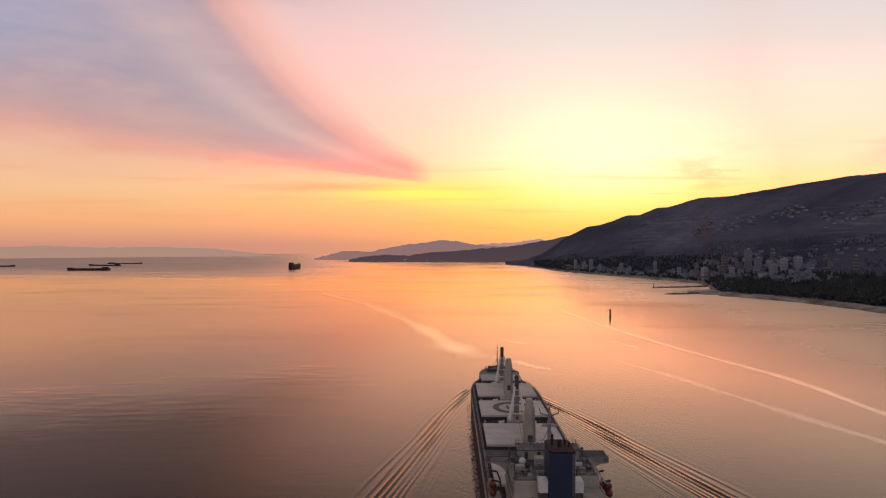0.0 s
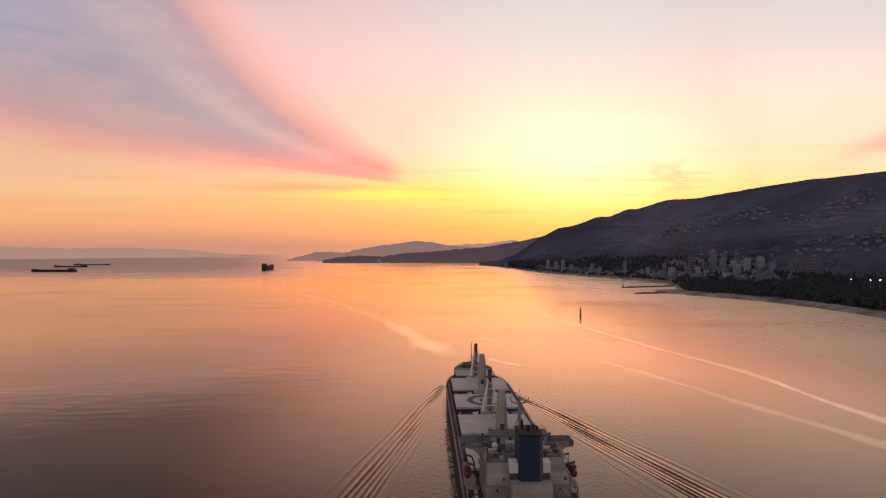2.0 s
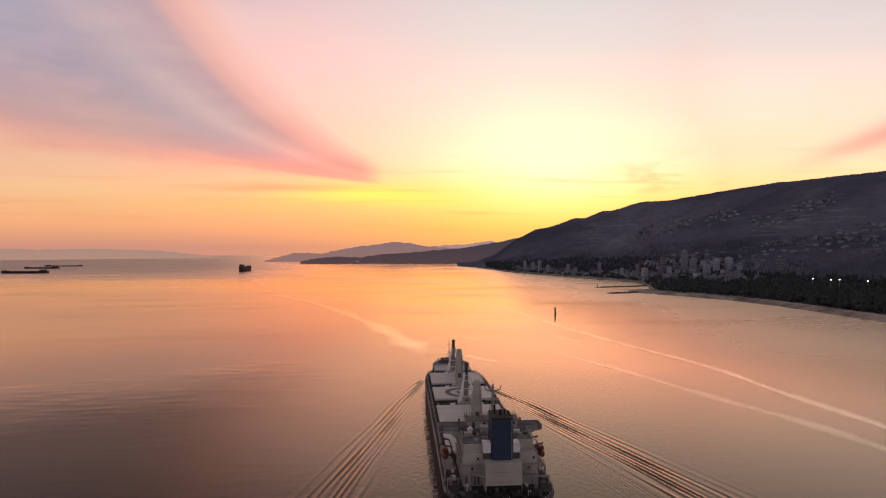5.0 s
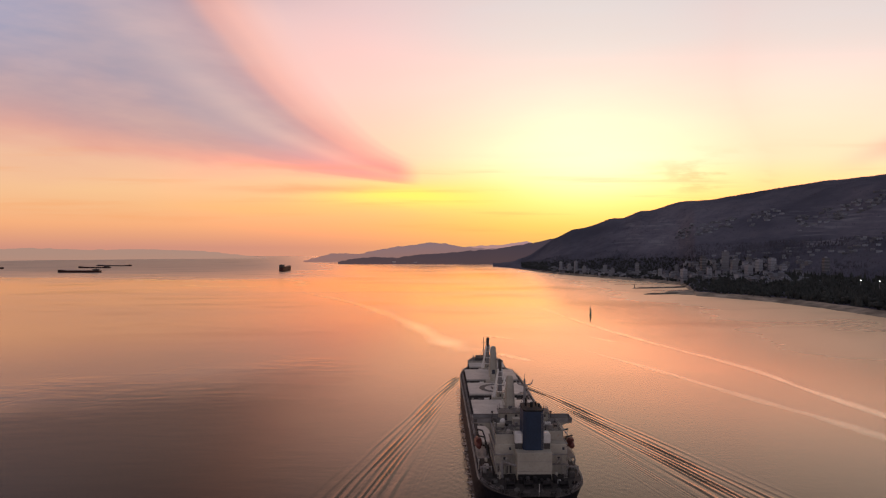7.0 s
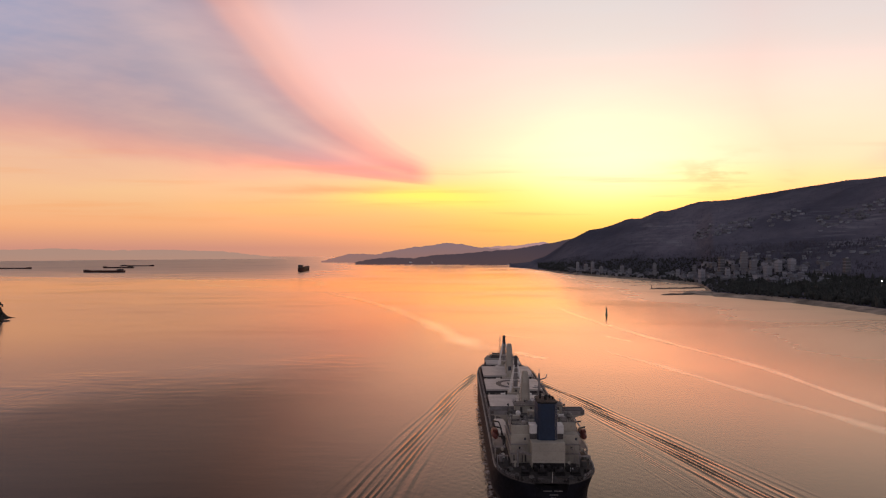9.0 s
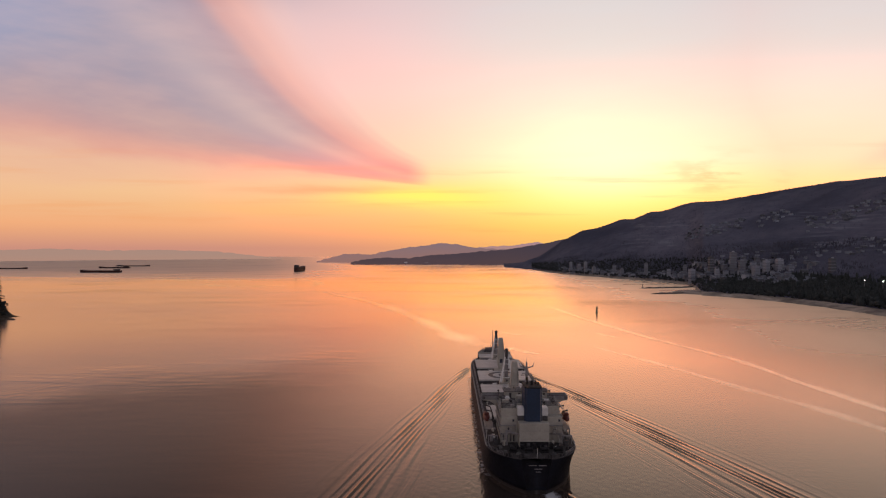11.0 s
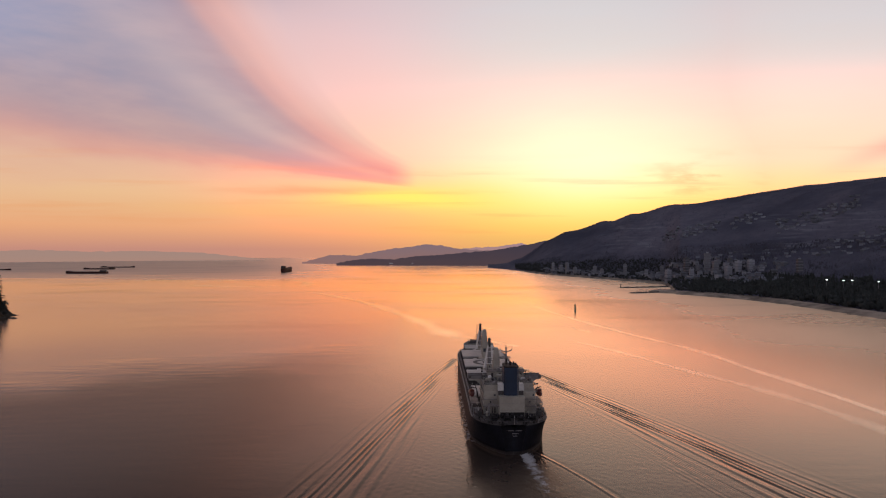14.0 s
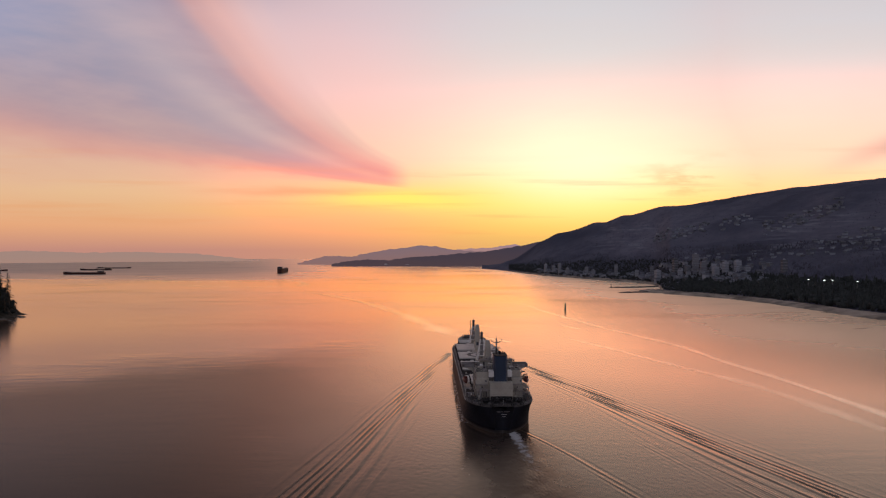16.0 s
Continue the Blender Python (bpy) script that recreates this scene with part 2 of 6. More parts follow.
def distance_glow_material(name, low, high, top, strength=1.0):
    """Far land as glowing backdrop: evening haze painted in, its tone changing with height."""
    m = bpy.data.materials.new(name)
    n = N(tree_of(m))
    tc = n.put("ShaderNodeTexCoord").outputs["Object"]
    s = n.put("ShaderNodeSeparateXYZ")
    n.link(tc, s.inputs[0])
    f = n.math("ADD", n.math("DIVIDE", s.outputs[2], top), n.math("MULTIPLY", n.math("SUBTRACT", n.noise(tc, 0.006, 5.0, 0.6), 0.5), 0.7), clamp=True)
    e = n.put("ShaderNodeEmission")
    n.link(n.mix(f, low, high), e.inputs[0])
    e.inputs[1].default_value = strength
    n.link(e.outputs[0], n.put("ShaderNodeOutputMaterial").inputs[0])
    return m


def glow_material(name, col, strength):
    m = bpy.data.materials.new(name)
    n = N(tree_of(m))
    e = n.put("ShaderNodeEmission")
    e.inputs[0].default_value = (*col, 1)
    e.inputs[1].default_value = strength
    n.link(e.outputs[0], n.put("ShaderNodeOutputMaterial").inputs[0])
    return m


def windy(n, pos):
    """Where a breeze ruffles the water: a broad field to port of the ship, with a slanting far edge."""
    sp = n.put("ShaderNodeSeparateXYZ")
    n.link(pos, sp.inputs[0])
    stir = n.math("MULTIPLY", n.math("SUBTRACT", n.noise(pos, 0.010, 4.0, 0.6), 0.5), 90.0)
    edge = n.math("ADD", n.math("MULTIPLY", n.math("ADD", sp.outputs[0], 267.0), 0.517), n.math("MULTIPLY", n.math("SUBTRACT", 122.0, sp.outputs[1]), 0.856))
    port = n.math("ADD", n.math("SUBTRACT", 20.0, sp.outputs[0]), n.math("MULTIPLY", sp.outputs[1], -0.15))
    front = n.rng(n.math("ADD", edge, stir), -30.0, 70.0)
    beside = n.rng(n.math("ADD", port, n.math("MULTIPLY", stir, 0.5)), 32.0, 140.0)
    line = n.math("MULTIPLY", n.rng(n.math("ADD", edge, stir), -55.0, 5.0), n.rng(n.math("ADD", edge, stir), 15.0, 85.0, 1.0, 0.0))
    return n.math("MULTIPLY", front, beside), n.math("MULTIPLY", line, n.rng(port, 30.0, 110.0))


def ripples(n, pos):
    """Height of the small waves: wind ripples in bands, and fine chop."""
    mp = n.put("ShaderNodeMapping")
    mp.inputs["Rotation"].default_value = (0, 0, radians(-22))
    mp.inputs["Scale"].default_value = (0.20, 1.0, 1.0)
    n.link(pos, mp.inputs[0])
    wind = n.noise(mp.outputs[0], 0.22, 3.0, 0.5)
    chop = n.noise(pos, 0.5, 2.0, 0.5)
    breeze, rim = windy(n, pos)
    cross = n.put("ShaderNodeMapping")
    cross.inputs["Rotation"].default_value = (0, 0, radians(-24))
    cross.inputs["Scale"].default_value = (0.30, 1.0, 1.0)
    n.link(pos, cross.inputs[0])
    fresh = n.noise(cross.outputs[0], 0.17, 2.0, 0.45)
    bands = n.math("MULTIPLY", n.rng(n.noise(mp.outputs[0], 0.008, 3.0, 0.55), 0.54, 0.70), 0.25)
    bands = n.math("ADD", bands, n.math("MULTIPLY", breeze, 0.08))
    h = n.math("MULTIPLY", n.math("MULTIPLY", wind, n.math("ADD", 0.06, bands)), WIND)
    h = n.math("ADD", h, n.math("MULTIPLY", chop, CHOP))
    gust = n.math("MULTIPLY", rim, n.rng(n.noise(cross.outputs[0], 0.020, 3.0, 0.6), 0.40, 0.60))
    h = n.math("ADD", h, n.math("MULTIPLY", fresh, n.math("ADD", n.math("MULTIPLY", gust, 0.65), n.math("MULTIPLY", breeze, 0.10))))
    # an old wake that crosses the open water: a few low crests, broken up
    sp = n.put("ShaderNodeSeparateXYZ")
    n.link(pos, sp.inputs[0])
    q = n.math("ADD", n.math("MULTIPLY", sp.outputs[0], -0.76), n.math("MULTIPLY", sp.outputs[1], 0.65))
    u = n.math("ADD", n.math("MULTIPLY", sp.outputs[0], 0.65), n.math("MULTIPLY", sp.outputs[1], 0.76))
    bend = n.math("MULTIPLY", n.math("SUBTRACT", n.noise(pos, 0.012, 2.0, 0.5), 0.5), 30.0)
    q = n.math("ADD", q, bend)
    e = n.math("DIVIDE", n.math("SUBTRACT", q, 275.0), 58.0)
    env = n.math("MULTIPLY", n.math("POWER", math.e, n.math("MULTIPLY", n.math("MULTIPLY", e, e), -1.0)), n.rng(n.noise(pos, 0.034, 3.0, 0.6), 0.44, 0.66))
    env = n.math("MULTIPLY", env, n.math("MULTIPLY", n.rng(u, -190, -110), n.rng(u, 230, 330, 1.0, 0.0)))
    crest = n.math("SINE", n.math("MULTIPLY", n.math("ADD", q, n.math("MULTIPLY", n.noise(pos, 0.06, 3.0, 0.55), 24.0)), 2 * math.pi / 6.5))
    return n.math("ADD", h, n.math("MULTIPLY", n.math("MULTIPLY", crest, env), OLD_WAKE))


WATER_BODY, WIND, CHOP, OLD_WAKE = (0.031, 0.024, 0.021), 0.5, 0.04, 0.045


def gloss_by_angle(n, normal, low, power):
    """How much the water mirrors: little straight down, nearly all at a grazing view."""
    lw = n.put("ShaderNodeLayerWeight")
    lw.inputs[0].default_value = 0.5
    if normal is not None:
        n.link(normal, lw.inputs["Normal"])
    f = n.math("DIVIDE", n.math("SUBTRACT", lw.outputs["Facing"], low), 1 - low, clamp=True)
    return n.math("ADD", 0.03, n.math("MULTIPLY", n.math("POWER", f, power), 1.0), clamp=True)


def water_material():
    m = bpy.data.materials.new("sea_water")
    n = N(tree_of(m))
    pos = n.put("ShaderNodeTexCoord").outputs["Object"]
    silt = n.noise(pos, 0.004, 3.0, 0.5)
    body = n.mix(silt, WATER_BODY, tuple(c * 1.4 for c in WATER_BODY))
    foam = n.put("ShaderNodeAttribute", attribute_name="foam").outputs["Fac"]
    fn = n.rng(n.math("ADD", foam, n.math("MULTIPLY", n.math("SUBTRACT", n.noise(pos, 0.4, 7.0, 0.72), 0.5), 2.0)), 0.48, 0.95)
    fn = n.math("MULTIPLY", fn, n.rng(foam, 0.02, 0.2))
    bp = n.put("ShaderNodeBump")
    bp.inputs["Strength"].default_value = 1.0
    bp.inputs["Distance"].default_value = 0.55
    n.link(ripples(n, pos), bp.inputs["Height"])
    d = n.put("ShaderNodeBsdfDiffuse")
    n.link(n.mix(fn, body, (0.42, 0.43, 0.44)), d.inputs[0])
    gl = n.put("ShaderNodeBsdfGlossy")
    gl.inputs["Color"].default_value = (1.0, 0.825, 0.645, 1)
    pm = n.put("ShaderNodeMapping")
    pm.inputs["Rotation"].default_value = (0, 0, radians(12))
    pm.inputs["Scale"].default_value = (0.35, 1.0, 1.0)
    n.link(pos, pm.inputs[0])
    patch = n.noise(pm.outputs[0], 0.0050, 5.0, 0.55)
    sp = n.put("ShaderNodeSeparateXYZ")
    n.link(pos, sp.inputs[0])
    current = n.math("MULTIPLY", n.rng(sp.outputs[0], 120, 330, 0.0, 0.11), n.rng(sp.outputs[1], 60, 260))
    still = n.math("ADD", n.rng(patch, 0.36, 0.68, 0.15, 0.22), current)
    # the water in the lee of the hull is smooth
    lx, ly = n.math("DIVIDE", sp.outputs[0], 26.0), n.math("DIVIDE", n.math("ADD", sp.outputs[1], 30.0), 70.0)
    lee = n.math("POWER", math.e, n.math("MULTIPLY", n.math("ADD", n.math("MULTIPLY", lx, lx), n.math("MULTIPLY", ly, ly)), -1.0))
    still = n.math("MULTIPLY", still, n.math("SUBTRACT", 1.0, n.math("MULTIPLY", lee, 0.55)))
    # churned water behind the propeller mirrors little
    cx = n.math("DIVIDE", n.math("SUBTRACT", sp.outputs[0], 1.0), n.math("ADD", 13.0, n.math("MULTIPLY", sp.outputs[1], -0.06)))
    churn = n.math("MULTIPLY", n.math("POWER", math.e, n.math("MULTIPLY", n.math("MULTIPLY", cx, cx), -1.0)), n.math("MULTIPLY", n.rng(sp.outputs[1], 2.0, -14.0), n.rng(sp.outputs[1], -150.0, -50.0)))
    churn = n.math("MULTIPLY", churn, n.rng(n.noise(pos, 0.12, 4.0, 0.6), 0.25, 0.6, 0.55, 1.0))
    still = n.math("ADD", still, n.math("MULTIPLY", churn, 0.30))
    # cat's-paws: small ruffled patches on the open water
    paws = n.math("MULTIPLY", n.rng(n.noise(pm.outputs[0], 0.011, 6.0, 0.62), 0.50, 0.66), n.rng(sp.outputs[1], 220.0, 420.0))
    # rougher water far out across the strait mirrors less
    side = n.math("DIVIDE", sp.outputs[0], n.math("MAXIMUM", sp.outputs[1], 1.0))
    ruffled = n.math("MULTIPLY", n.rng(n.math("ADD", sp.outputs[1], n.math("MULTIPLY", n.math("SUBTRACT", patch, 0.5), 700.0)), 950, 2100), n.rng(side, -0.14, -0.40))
    breeze, _ = windy(n, pos)
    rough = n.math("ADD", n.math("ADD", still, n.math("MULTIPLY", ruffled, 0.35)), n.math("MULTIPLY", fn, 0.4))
    n.feed(gl.inputs["Roughness"], n.math("ADD", rough, n.math("MULTIPLY", breeze, 0.06)))
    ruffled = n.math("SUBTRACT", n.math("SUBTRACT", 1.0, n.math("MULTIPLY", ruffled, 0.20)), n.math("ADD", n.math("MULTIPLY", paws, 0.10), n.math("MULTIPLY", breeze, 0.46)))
    ruffled = n.math("MULTIPLY", ruffled, n.math("SUBTRACT", 1.0, n.math("MULTIPLY", churn, 0.55)))
    n.link(bp.outputs[0], gl.inputs["Normal"])
    mx = n.put("ShaderNodeMixShader")
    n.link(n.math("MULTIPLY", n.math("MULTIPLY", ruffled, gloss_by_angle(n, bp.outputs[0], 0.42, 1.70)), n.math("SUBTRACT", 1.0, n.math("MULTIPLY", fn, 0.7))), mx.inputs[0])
    n.link(d.outputs[0], mx.inputs[1])
    n.link(gl.outputs[0], mx.inputs[2])
    n.link(mx.outputs[0], n.put("ShaderNodeOutputMaterial").inputs[0])
    return m


def slick_material():
    """Smooth oily film on the water; its edge fades by the strip's own 'film' value."""
    m = bpy.data.materials.new("water_slick")
    n = N(tree_of(m))
    pos = n.put("ShaderNodeTexCoord").outputs["Object"]
    film = n.put("ShaderNodeAttribute", attribute_name="film").outputs["Fac"]
    f = n.math("MULTIPLY", n.rng(film, 0.05, 1.7, 0.0, 1.7, False), n.math("ADD", 0.40, n.math("MULTIPLY", n.noise(pos, 0.03, 4.0, 0.6), 0.9)))
    f = n.math("MULTIPLY", f, 0.45, clamp=True)
    b = n.put("ShaderNodeBsdfGlossy")
    b.inputs["Color"].default_value = (1.0, 0.95, 0.80, 1)
    b.inputs["Roughness"].default_value = 0.17
    t = n.put("ShaderNodeBsdfTransparent")
    mx = n.put("ShaderNodeMixShader")
    n.link(f, mx.inputs[0])
    n.link(t.outputs[0], mx.inputs[1])
    n.link(b.outputs[0], mx.inputs[2])
    n.link(mx.outputs[0], n.put("ShaderNodeOutputMaterial").inputs[0])
    return m


M_WATER, M_SLICK = water_material(), slick_material()
M_HILL = hillside_material()
M_FOREST = surface("forest_slope", (0.090, 0.094, 0.126), 0.95, vary=0.22, scale=0.005, fine=0.05, bump=0.5, spec=0.1)
M_LEAF = surface("conifer_needles", (0.038, 0.044, 0.043), 0.9, vary=0.4, scale=0.1, fine=1.5, bump=0.1, spec=0.1)
M_WOODS = surface("mixed_woods", (0.080, 0.083, 0.108), 0.95, vary=0.3, scale=0.02, fine=0.2, spec=0.1)
M_BARK = surface("bark", (0.10, 0.075, 0.055), 0.95, vary=0.3, scale=1.0, fine=6.0, bump=0.03, spec=0.1)
M_SAND = surface("beach_gravel", (0.24, 0.205, 0.165), 0.95, vary=0.65, scale=0.03, fine=0.8, bump=0.1, spec=0.2)
M_ROCK = surface("shore_rock", (0.10, 0.085, 0.075), 0.9, vary=0.45, scale=0.15, fine=1.2, bump=0.2, spec=0.2)
M_CONC = surface("tower_concrete", (0.28, 0.295, 0.335), 0.8, vary=0.15, scale=0.08, fine=0.8, per_object=0.8)
M_GLASS = surface("window_glass", (0.05, 0.055, 0.07), 0.15, vary=0.2, scale=0.2, fine=2.0)
M_PANE = surface("far_window_band", (0.15, 0.16, 0.19), 0.4, vary=0.2, scale=0.2, fine=2.0)
M_HOUSE = surface("pale_house_wall", (0.24, 0.27, 0.33), 0.8, vary=0.15, scale=0.2, fine=1.0, per_object=0.85)
M_ROOF = surface("house_roof", (0.14, 0.155, 0.19), 0.85, vary=0.3, scale=0.2, fine=2.0, per_object=0.5)
M_HULL = surface("navy_hull_paint", (0.010, 0.011, 0.016), 0.55, vary=0.35, scale=0.12, fine=1.4, bump=0.02, rust=(0.045, 0.022, 0.015), spec=0.10)
M_BOOT = surface("red_boot_topping", (0.012, 0.009, 0.009), 0.6, vary=0.35, scale=0.15, fine=1.4, rust=(0.02, 0.014, 0.012))
M_DECK = surface("deck_paint", (0.030, 0.026, 0.024), 0.75, vary=0.3, scale=0.25, fine=2.0, rust=(0.08, 0.05, 0.04))
M_HATCH = surface("hatch_cover_paint", (0.45, 0.43, 0.40), 0.6, vary=0.12, scale=0.15, fine=1.2, rust=(0.26, 0.20, 0.17))
M_CREAM = surface("cream_ship_paint", (0.325, 0.305, 0.258), 0.55, vary=0.12, scale=0.2, fine=1.5, rust=(0.30, 0.20, 0.14))
M_GREY = surface("grey_steel_paint", (0.20, 0.19, 0.19), 0.6, vary=0.2, scale=0.3, fine=2.0, rust=(0.14, 0.09, 0.07))
M_COAM = surface("coaming_paint", (0.036, 0.034, 0.033), 0.65, vary=0.25, scale=0.3, fine=2.0, rust=(0.10, 0.06, 0.045))
M_RAIL = surface("pale_rail_paint", (0.30, 0.275, 0.25), 0.6, vary=0.25, scale=0.3, fine=2.0, rust=(0.16, 0.09, 0.06))
# soot on the funnel top; the same black stands for shade under the casing
M_SOOT_SHADE = surface("soot_and_shade_steel", (0.018, 0.017, 0.018), 0.7, vary=0.3, scale=0.5, fine=3.0, spec=0.2)
M_ROOFDK = surface("roof_deck_paint", (0.095, 0.092, 0.086), 0.75, vary=0.35, scale=0.35, fine=2.0, rust=(0.13, 0.075, 0.05))
M_DARK = surface("dark_steel", (0.045, 0.042, 0.042), 0.6, vary=0.3, scale=0.5, fine=3.0)
M_FUNNEL = surface("blue_funnel_paint", (0.007, 0.023, 0.058), 0.5, vary=0.18, scale=0.2, fine=1.5)
M_ORANGE = surface("orange_boat_shell", (0.095, 0.020, 0.015), 0.5, vary=0.2, scale=0.6, fine=3.0)
M_WHITE = surface("white_paint", (0.6, 0.59, 0.57), 0.5, vary=0.08, scale=0.4, fine=2.0)
M_GREEN = surface("beacon_green", (0.05, 0.12, 0.08), 0.6, vary=0.2, scale=0.6, fine=3.0)


# ---------------------------------------------------------------- mesh building
class G:
    """Collects vertices and faces of one mesh."""

    def __init__(self):
        self.v, self.f = [], []

    def add(self, vs, fs):
        k = len(self.v)
        self.v += [tuple(p) for p in vs]
        self.f += [tuple(k + i for i in f) for f in fs]
        return self

    def box(self, x0, x1, y0, y1, z0, z1, b=0.0, taper=1.0):
        """A box; b chamfers its upper and upright edges; taper narrows the top."""
        cx, cy = (x0 + x1) / 2, (y0 + y1) / 2

        def ring(z, i, k=1.0):
            pts = [(x0 + i + b, y0 + i), (x1 - i - b, y0 + i), (x1 - i, y0 + i + b), (x1 - i, y1 - i - b),
                   (x1 - i - b, y1 - i), (x0 + i + b, y1 - i), (x0 + i, y1 - i - b), (x0 + i, y0 + i + b)]
            if b == 0:
                pts = [pts[0], pts[2], pts[4], pts[6]]
            return [(cx + (x - cx) * k, cy + (y - cy) * k, z) for x, y in pts]
        rings = [ring(z0, 0), ring(z1 - b, 0, taper)] + ([ring(z1, b, taper)] if b else [])
        return self.loft(rings, True)

    def loft(self, rings, caps=True, closed=True):
        n = len(rings[0])
        vs = [p for r in rings for p in r]
        fs = []
        for i in range(len(rings) - 1):
            for j in range(n if closed else n - 1):
                k = (j + 1) % n
                fs.append((i * n + j, i * n + k, (i + 1) * n + k, (i + 1) * n + j))
        if caps:
            fs.append(tuple(range(n))[::-1])
            fs.append(tuple((len(rings) - 1) * n + j for j in range(n)))
        return self.add(vs, fs)

    def rod(self, a, b, r0, r1=None, n=6, caps=True):
        a, b = Vector(a), Vector(b)
        r1 = r0 if r1 is None else r1
        d = (b - a).normalized()
        u = d.orthogonal().normalized()
        q = d.cross(u)
        rings = [[p + (u * math.cos(2 * math.pi * j / n) + q * math.sin(2 * math.pi * j / n)) * r for j in range(n)]
                 for p, r in ((a, r0), (b, r1))]
        return self.loft(rings, caps)

    def beam(self, a, b, w0, h0, w1=None, h1=None):
        """A tapered square beam from a to b, its height upright."""
        a, b = Vector(a), Vector(b)
        w1, h1 = (w0 if w1 is None else w1), (h0 if h1 is None else h1)
        d = (b - a).normalized()
        s = d.cross(Vector((0, 0, 1)))
        s = s.normalized() if s.length > 1e-3 else Vector((1, 0, 0))
        u = s.cross(d)
        rings = [[p + s * (i * ww) + u * (j * hh) for i, j in ((-.5, -.5), (.5, -.5), (.5, .5), (-.5, .5))]
                 for p, ww, hh in ((a, w0, h0), (b, w1, h1))]
        return self.loft(rings, True)

    def blob(self, c, r, seed=0, rings=5, seg=8, rough=0.25):
        rnd = random.Random(seed)
        rs = []
        for i in range(rings + 1):
            th = math.pi * i / rings
            rs.append([(c[0] + r[0] * math.sin(th) * math.cos(2 * math.pi * j / seg) * (1 + rnd.uniform(-rough, rough)),
                        c[1] + r[1] * math.sin(th) * math.sin(2 * math.pi * j / seg) * (1 + rnd.uniform(-rough, rough)),
                        c[2] - r[2] * math.cos(th)) for j in range(seg)])
        return self.loft(rs, False)

    def mesh(self, name, mat, smooth=False):
        me = bpy.data.meshes.new(name)
        me.from_pydata(self.v, [], self.f)
        if mat is not None:
            me.materials.append(mat)
        if smooth:
            me.polygons.foreach_set("use_smooth", [True] * len(me.polygons))
        me.update()
        return me


def part(name, g, mat, parent=None, label="", at=None, smooth=False):
    """Links the collected geometry as one mesh object, under a thing or a part."""
    ob = new(name, g.mesh(name, mat, smooth) if isinstance(g, G) else g)
    if parent is not None:
        ob.parent = parent
    if at is not None:
        ob.matrix_basis = at if isinstance(at, Matrix) else Matrix.Translation(at)
    if label:
        ob["label"] = label
    return ob


def thing(name, label, category, group="", kind="", at=None):
    ob = new(name)
    if at is not None:
        ob.matrix_basis = at if isinstance(at, Matrix) else Matrix.Translation(at)
    return tagged(ob, label, category, group, kind)


def smoothstep(a, b, x):
    t = np.clip((x - a) / (b - a), 0, 1)
    return t * t * (3 - 2 * t)


# ---------------------------------------------------------------- the water: one sheet to the horizon
def axis(parts):
    out = []
    for a, b, step in parts:
        out += list(np.arange(a, b, step))
    return np.array(out + [parts[-1][1]])


def vee(X, Y, x0, y0, tan_a, lam, amp, width, grow, seed):
    """Diverging waves of one V that starts at (x0, y0): crests along both arms, dying away inward and astern."""
    s = np.maximum(y0 - Y, 0.0)
    run = s + 24.0 * (1 - np.exp(-s / 28))
    q = (x0 + run * tan_a - np.abs(X)) / np.sqrt(1 + np.square(tan_a))
    tan_c = tan_a + 0.035
    c = (x0 + run * tan_c - np.abs(X)) / np.sqrt(1 + np.square(tan_c))
    wid = width * (0.30 + s / 150)
    ll = lam * (1 + grow * s / 150)
    env = np.exp(-((q - wid * 0.5) / wid) ** 2) * smoothstep(0, 4, s) * np.exp(-s / 420) * (1 + 0.8 * np.exp(-s / 45))
    wob = 0.5 * np.sin(0.05 * s + seed) + 0.22 * np.sin(0.13 * s + 2 * seed + 0.35 * q) + 0.08 * np.sin(0.31 * s + 0.8 * q + seed)
    arm = 0.35 + 0.9 * np.sin(0.043 * s + 0.42 * q + seed * 3) ** 2 + 0.35 * np.sin(0.11 * s - 0.3 * q + seed)
    inner = np.clip(c, 0.0, 14.0)
    ph = 2 * math.pi * (c + 0.045 * inner ** 2 + wob) / ll
    return -amp * np.maximum(arm, 0.1) * env * (np.sin(ph) + 0.38 * np.sin(2 * ph + 0.3) + 0.12 * np.sin(3 * ph + 0.5))


